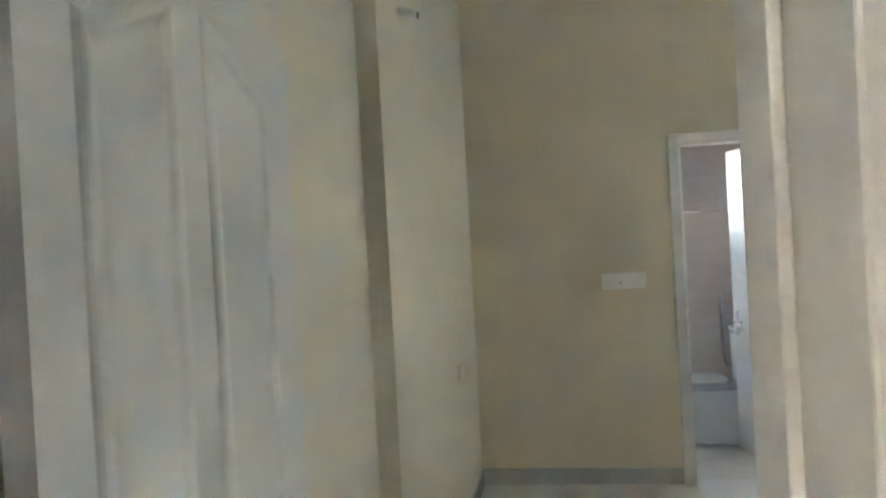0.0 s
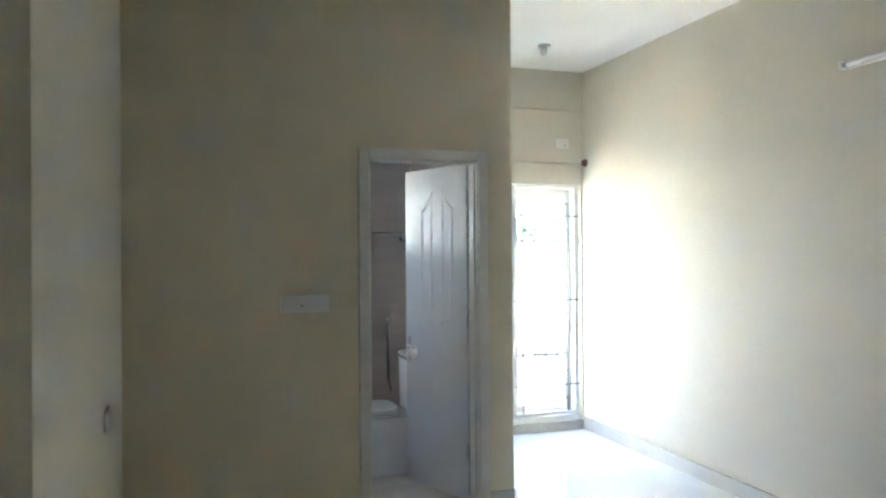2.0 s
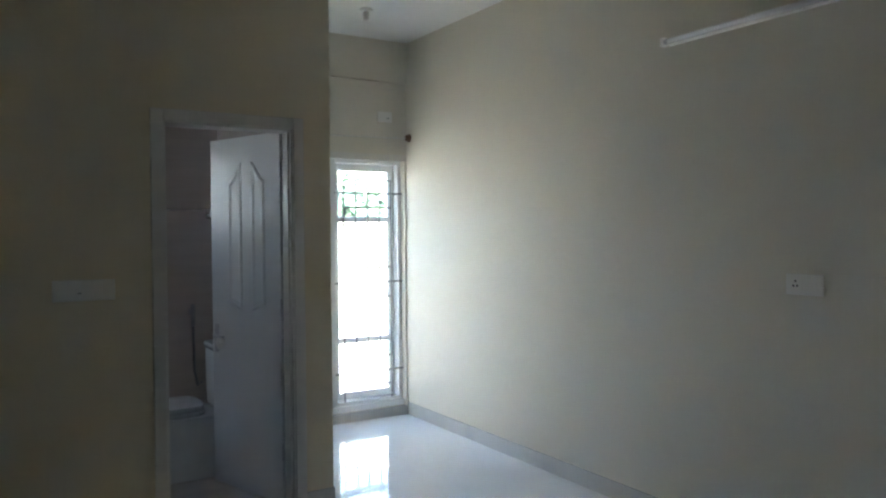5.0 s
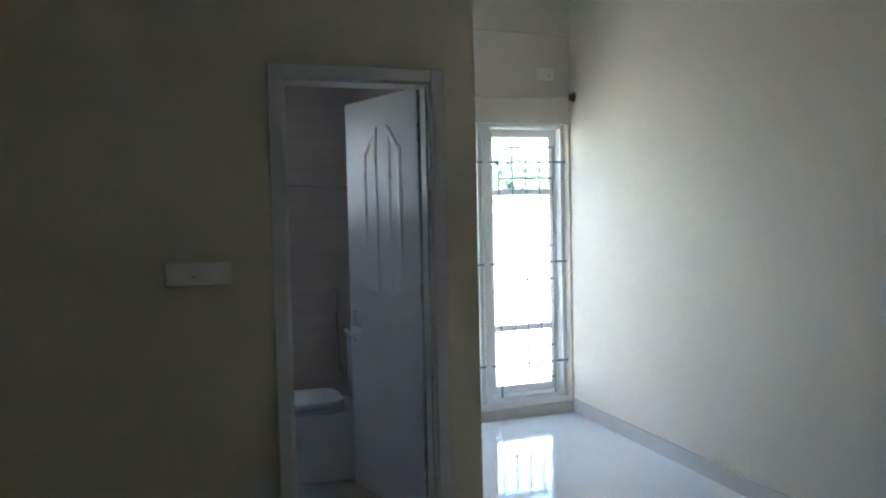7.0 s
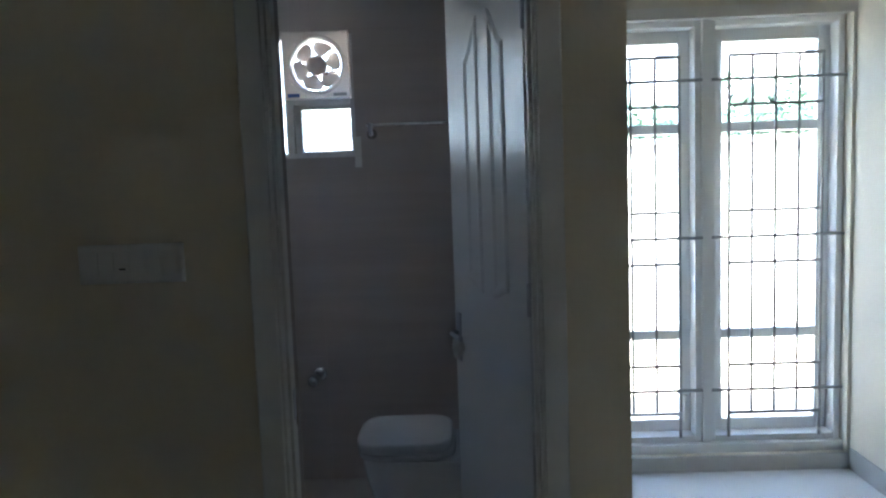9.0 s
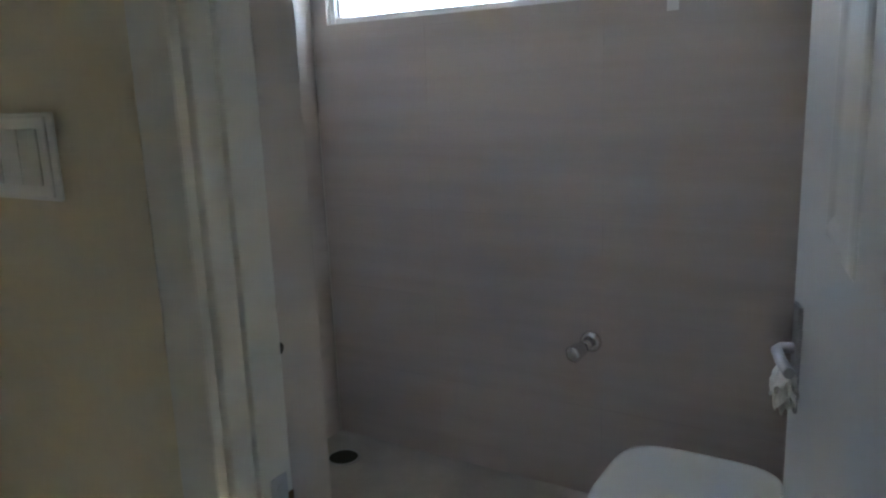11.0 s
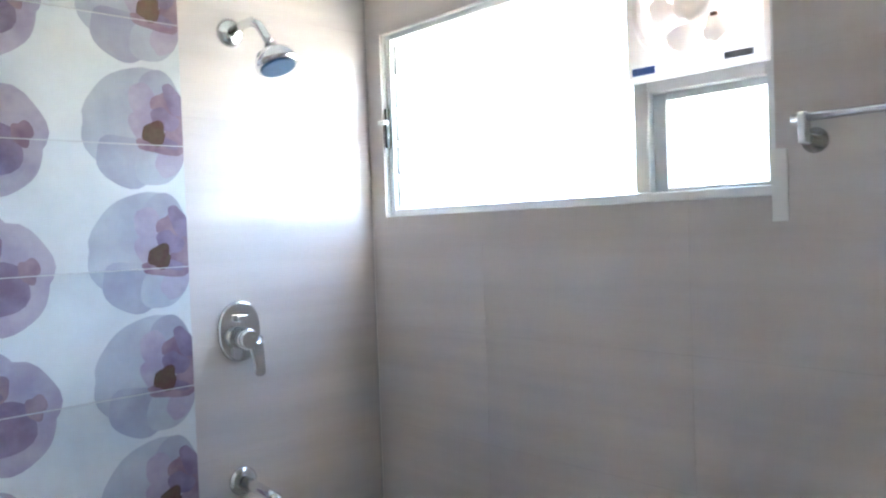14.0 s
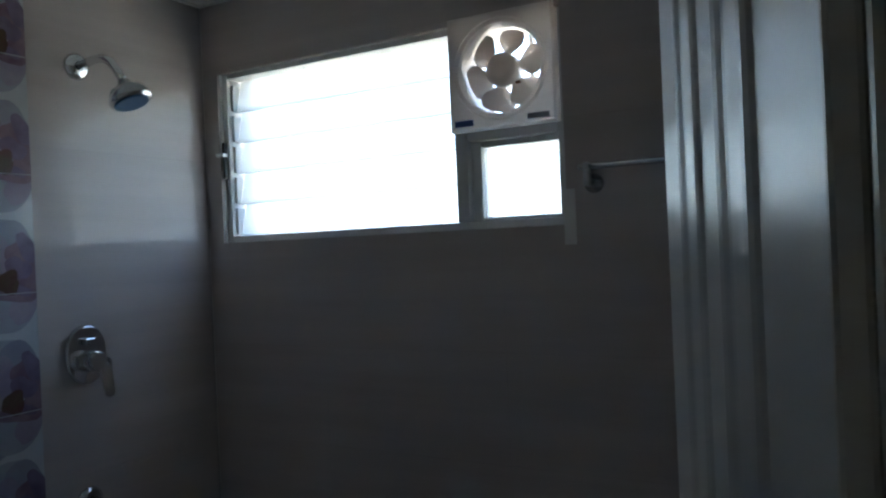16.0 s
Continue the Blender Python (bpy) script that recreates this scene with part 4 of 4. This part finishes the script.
# front wall inside, faces +y; side wall, faces -x
tiled("tiles_front", "beige bathroom wall tiles beside the door", bed_box(*[(x0, x1, FY1 - 0.0095, FY1 - 0.002, z0, z1) for x0, x1, z0, z1 in minus((BX0, BX1, 0, BH), [(DX0 - 0.002, DX1 + 0.04, -1, DH + 0.04)])]),
      lambda a1, b1: pose(2.6 - a1, FY1, b1, 0, 0, 180), 2.6 - BX1, 2.6 - BX0, 0, BH, 0.6, 0.3, lambda a1, b1: BTILE, [(2.6 - DX1 - 0.04, 2.6 - DX0 + 0.002, -1, DH + 0.04)])
tiled("tiles_right", "beige bathroom wall tiles behind the toilet", bed_box((BX1 + 0.002, BX1 + 0.0095, FY1, BY, 0, BH)),
      lambda a1, b1: pose(BX1, 10 - a1, b1, 0, 0, -90), 10 - BY, 10 - FY1, 0, BH, 0.6, 0.3, lambda a1, b1: BTILE)
# floors: tile face up
tiled("floor_bathroom", "mottled grey bathroom floor tiles", bed_box((BX0, BX1, FY1 - 0.05, BY, -0.0058, -0.001)),
      lambda a1, b1: pose(a1, b1, 0, -90, 0, 0) @ Matrix.Diagonal((1, 1, -1, 1)) if 0 else Matrix(((1, 0, 0, a1), (0, 0, 1, b1), (0, -1, 0, 0), (0, 0, 0, 1))), BX0, BX1, FY1 - 0.05, BY, 0.3, 0.3, lambda a1, b1: BFLOOR, t=0.003)
b = EY0
rowi = 0
while b < 5.99:
    a1 = 0.0
    while a1 < RX:
        for p0, p1, q0, q1 in minus((max(a1, NX), min(a1 + 0.8, RX), b, min(b + 0.8, 5.99)), [(0, CX, FY1 - 0.05, 7)]):
            piece("floor_tile", p1 - p0, q1 - q0, 0.005, FLOORT, floor, Matrix(((1, 0, 0, p0), (0, 0, 1, q0), (0, -1, 0, 0), (0, 0, 0, 1))))
        a1 += 0.8
    b += 0.8


# flowers printed on the panel: thin glazed petals
def blob(cx, cz, rx, rz, turn, seed, wob=0.13, n=26):
    rnd = random.Random(seed)
    ph = [rnd.uniform(0, 6.3) for _ in range(3)]
    out = []
    for i in range(n):
        a2 = math.tau * i / n
        k = 1 + wob * (0.6 * math.sin(2 * a2 + ph[0]) + 0.45 * math.sin(3 * a2 + ph[1]) + 0.3 * math.sin(5 * a2 + ph[2]))
        u, v = math.cos(a2) * rx * k, math.sin(a2) * rz * k
        out.append((cx + u * math.cos(turn) - v * math.sin(turn), cz + u * math.sin(turn) + v * math.cos(turn)))
    return out


def flower_mesh(petals, y0, y1, z0, z1):
    """One flower, its layers a hair proud of one another, cut off at the panel's edges."""
    bm = bmesh.new()
    for k, (mat, outline) in enumerate(petals):
        vs = [bm.verts.new((min(max(u, y0), y1), -0.00018 * (k + 1), min(max(v, z0), z1))) for u, v in outline]
        bm.faces.new(vs).material_index = mat
    bmesh.ops.remove_doubles(bm, verts=bm.verts[:], dist=0.00001)
    me = bpy.data.meshes.new("flower_print")
    bmesh.ops.recalc_face_normals(bm, faces=bm.faces[:])
    bm.to_mesh(me)
    bm.free()
    for m in PRINTS:
        me.materials.append(m)
    return me


PRINTS = (PET1, PET2, PET3, PET4, PET5, PET6)
RIGHT = [(0, blob(-0.05, 0.06, 0.11, 0.098, 0.35, 1, 0.1)), (0, blob(-0.085, -0.01, 0.08, 0.1, 0.1, 12, 0.1)), (5, blob(-0.06, -0.072, 0.085, 0.062, -0.5, 2, 0.13)),
         (0, blob(0.01, -0.075, 0.06, 0.055, 0.6, 13, 0.08)), (5, blob(0.02, 0.09, 0.055, 0.07, 0.4, 14, 0.08)), (1, blob(-0.02, 0.075, 0.035, 0.05, 0.5, 15)), (1, blob(0.045, -0.06, 0.03, 0.06, -0.55, 3)),
         (2, blob(0.05, 0.055, 0.045, 0.062, 0.5, 4)), (4, blob(0.06, 0.085, 0.022, 0.05, 0.45, 16, 0.2)), (2, blob(0.058, -0.02, 0.034, 0.034, 0.2, 7)), (1, blob(-0.015, 0.018, 0.038, 0.05, 0.2, 8, 0.18)),
         (4, blob(0.03, 0.035, 0.03, 0.034, 0.9, 5, 0.2)), (2, blob(0.012, -0.033, 0.058, 0.018, -0.12, 9, 0.2)), (4, blob(0.028, -0.02, 0.04, 0.012, -0.2, 17, 0.25)), (3, blob(0.003, 0.0, 0.034, 0.027, 0.2, 6, 0.25))]
LEFT = [(1, blob(0.0, 0.0, 0.12, 0.102, 0.5, 21, 0.11)), (1, blob(0.03, -0.07, 0.085, 0.055, 0.5, 22, 0.08)), (5, blob(-0.1, 0.02, 0.1, 0.12, 0.2, 23, 0.08)), (1, blob(-0.03, 0.09, 0.07, 0.05, -0.2, 26)),
        (4, blob(0.0, -0.035, 0.075, 0.055, 0.5, 24, 0.12)), (2, blob(-0.06, 0.05, 0.075, 0.04, 0.2, 25, 0.18)), (2, blob(0.065, 0.005, 0.022, 0.03, 0.4, 28, 0.25)), (4, blob(-0.05, 0.055, 0.05, 0.018, -0.2, 29, 0.25)), (3, blob(-0.1, -0.01, 0.03, 0.026, 0.2, 27, 0.3))]
for i in range(8):
    for petals, y, z in ((RIGHT, 5.322, 0.217 + 0.307 * i), (LEFT, 4.962, 0.195 + 0.307 * i)):
        ob = new("flower_print", flower_mesh(petals, FY1 - y + 0.002, FLY - y - 0.001, 0.19 - z, BH - z - 0.005))
        ob.parent = flower_bed
        ob.matrix_world = pose(BX0 + 0.0003, y, z, 0, 0, 90)
for i in range(7):
    z = 0.495 + 0.307 * i
    if z < BH:
        part("joint", rbox(BX0 + 0.001, BX0 + 0.0036, FY1 + 0.002, FLY - 0.002, z - 0.0012, z + 0.0012, 0.0003, 1), GROUT, flower_bed)
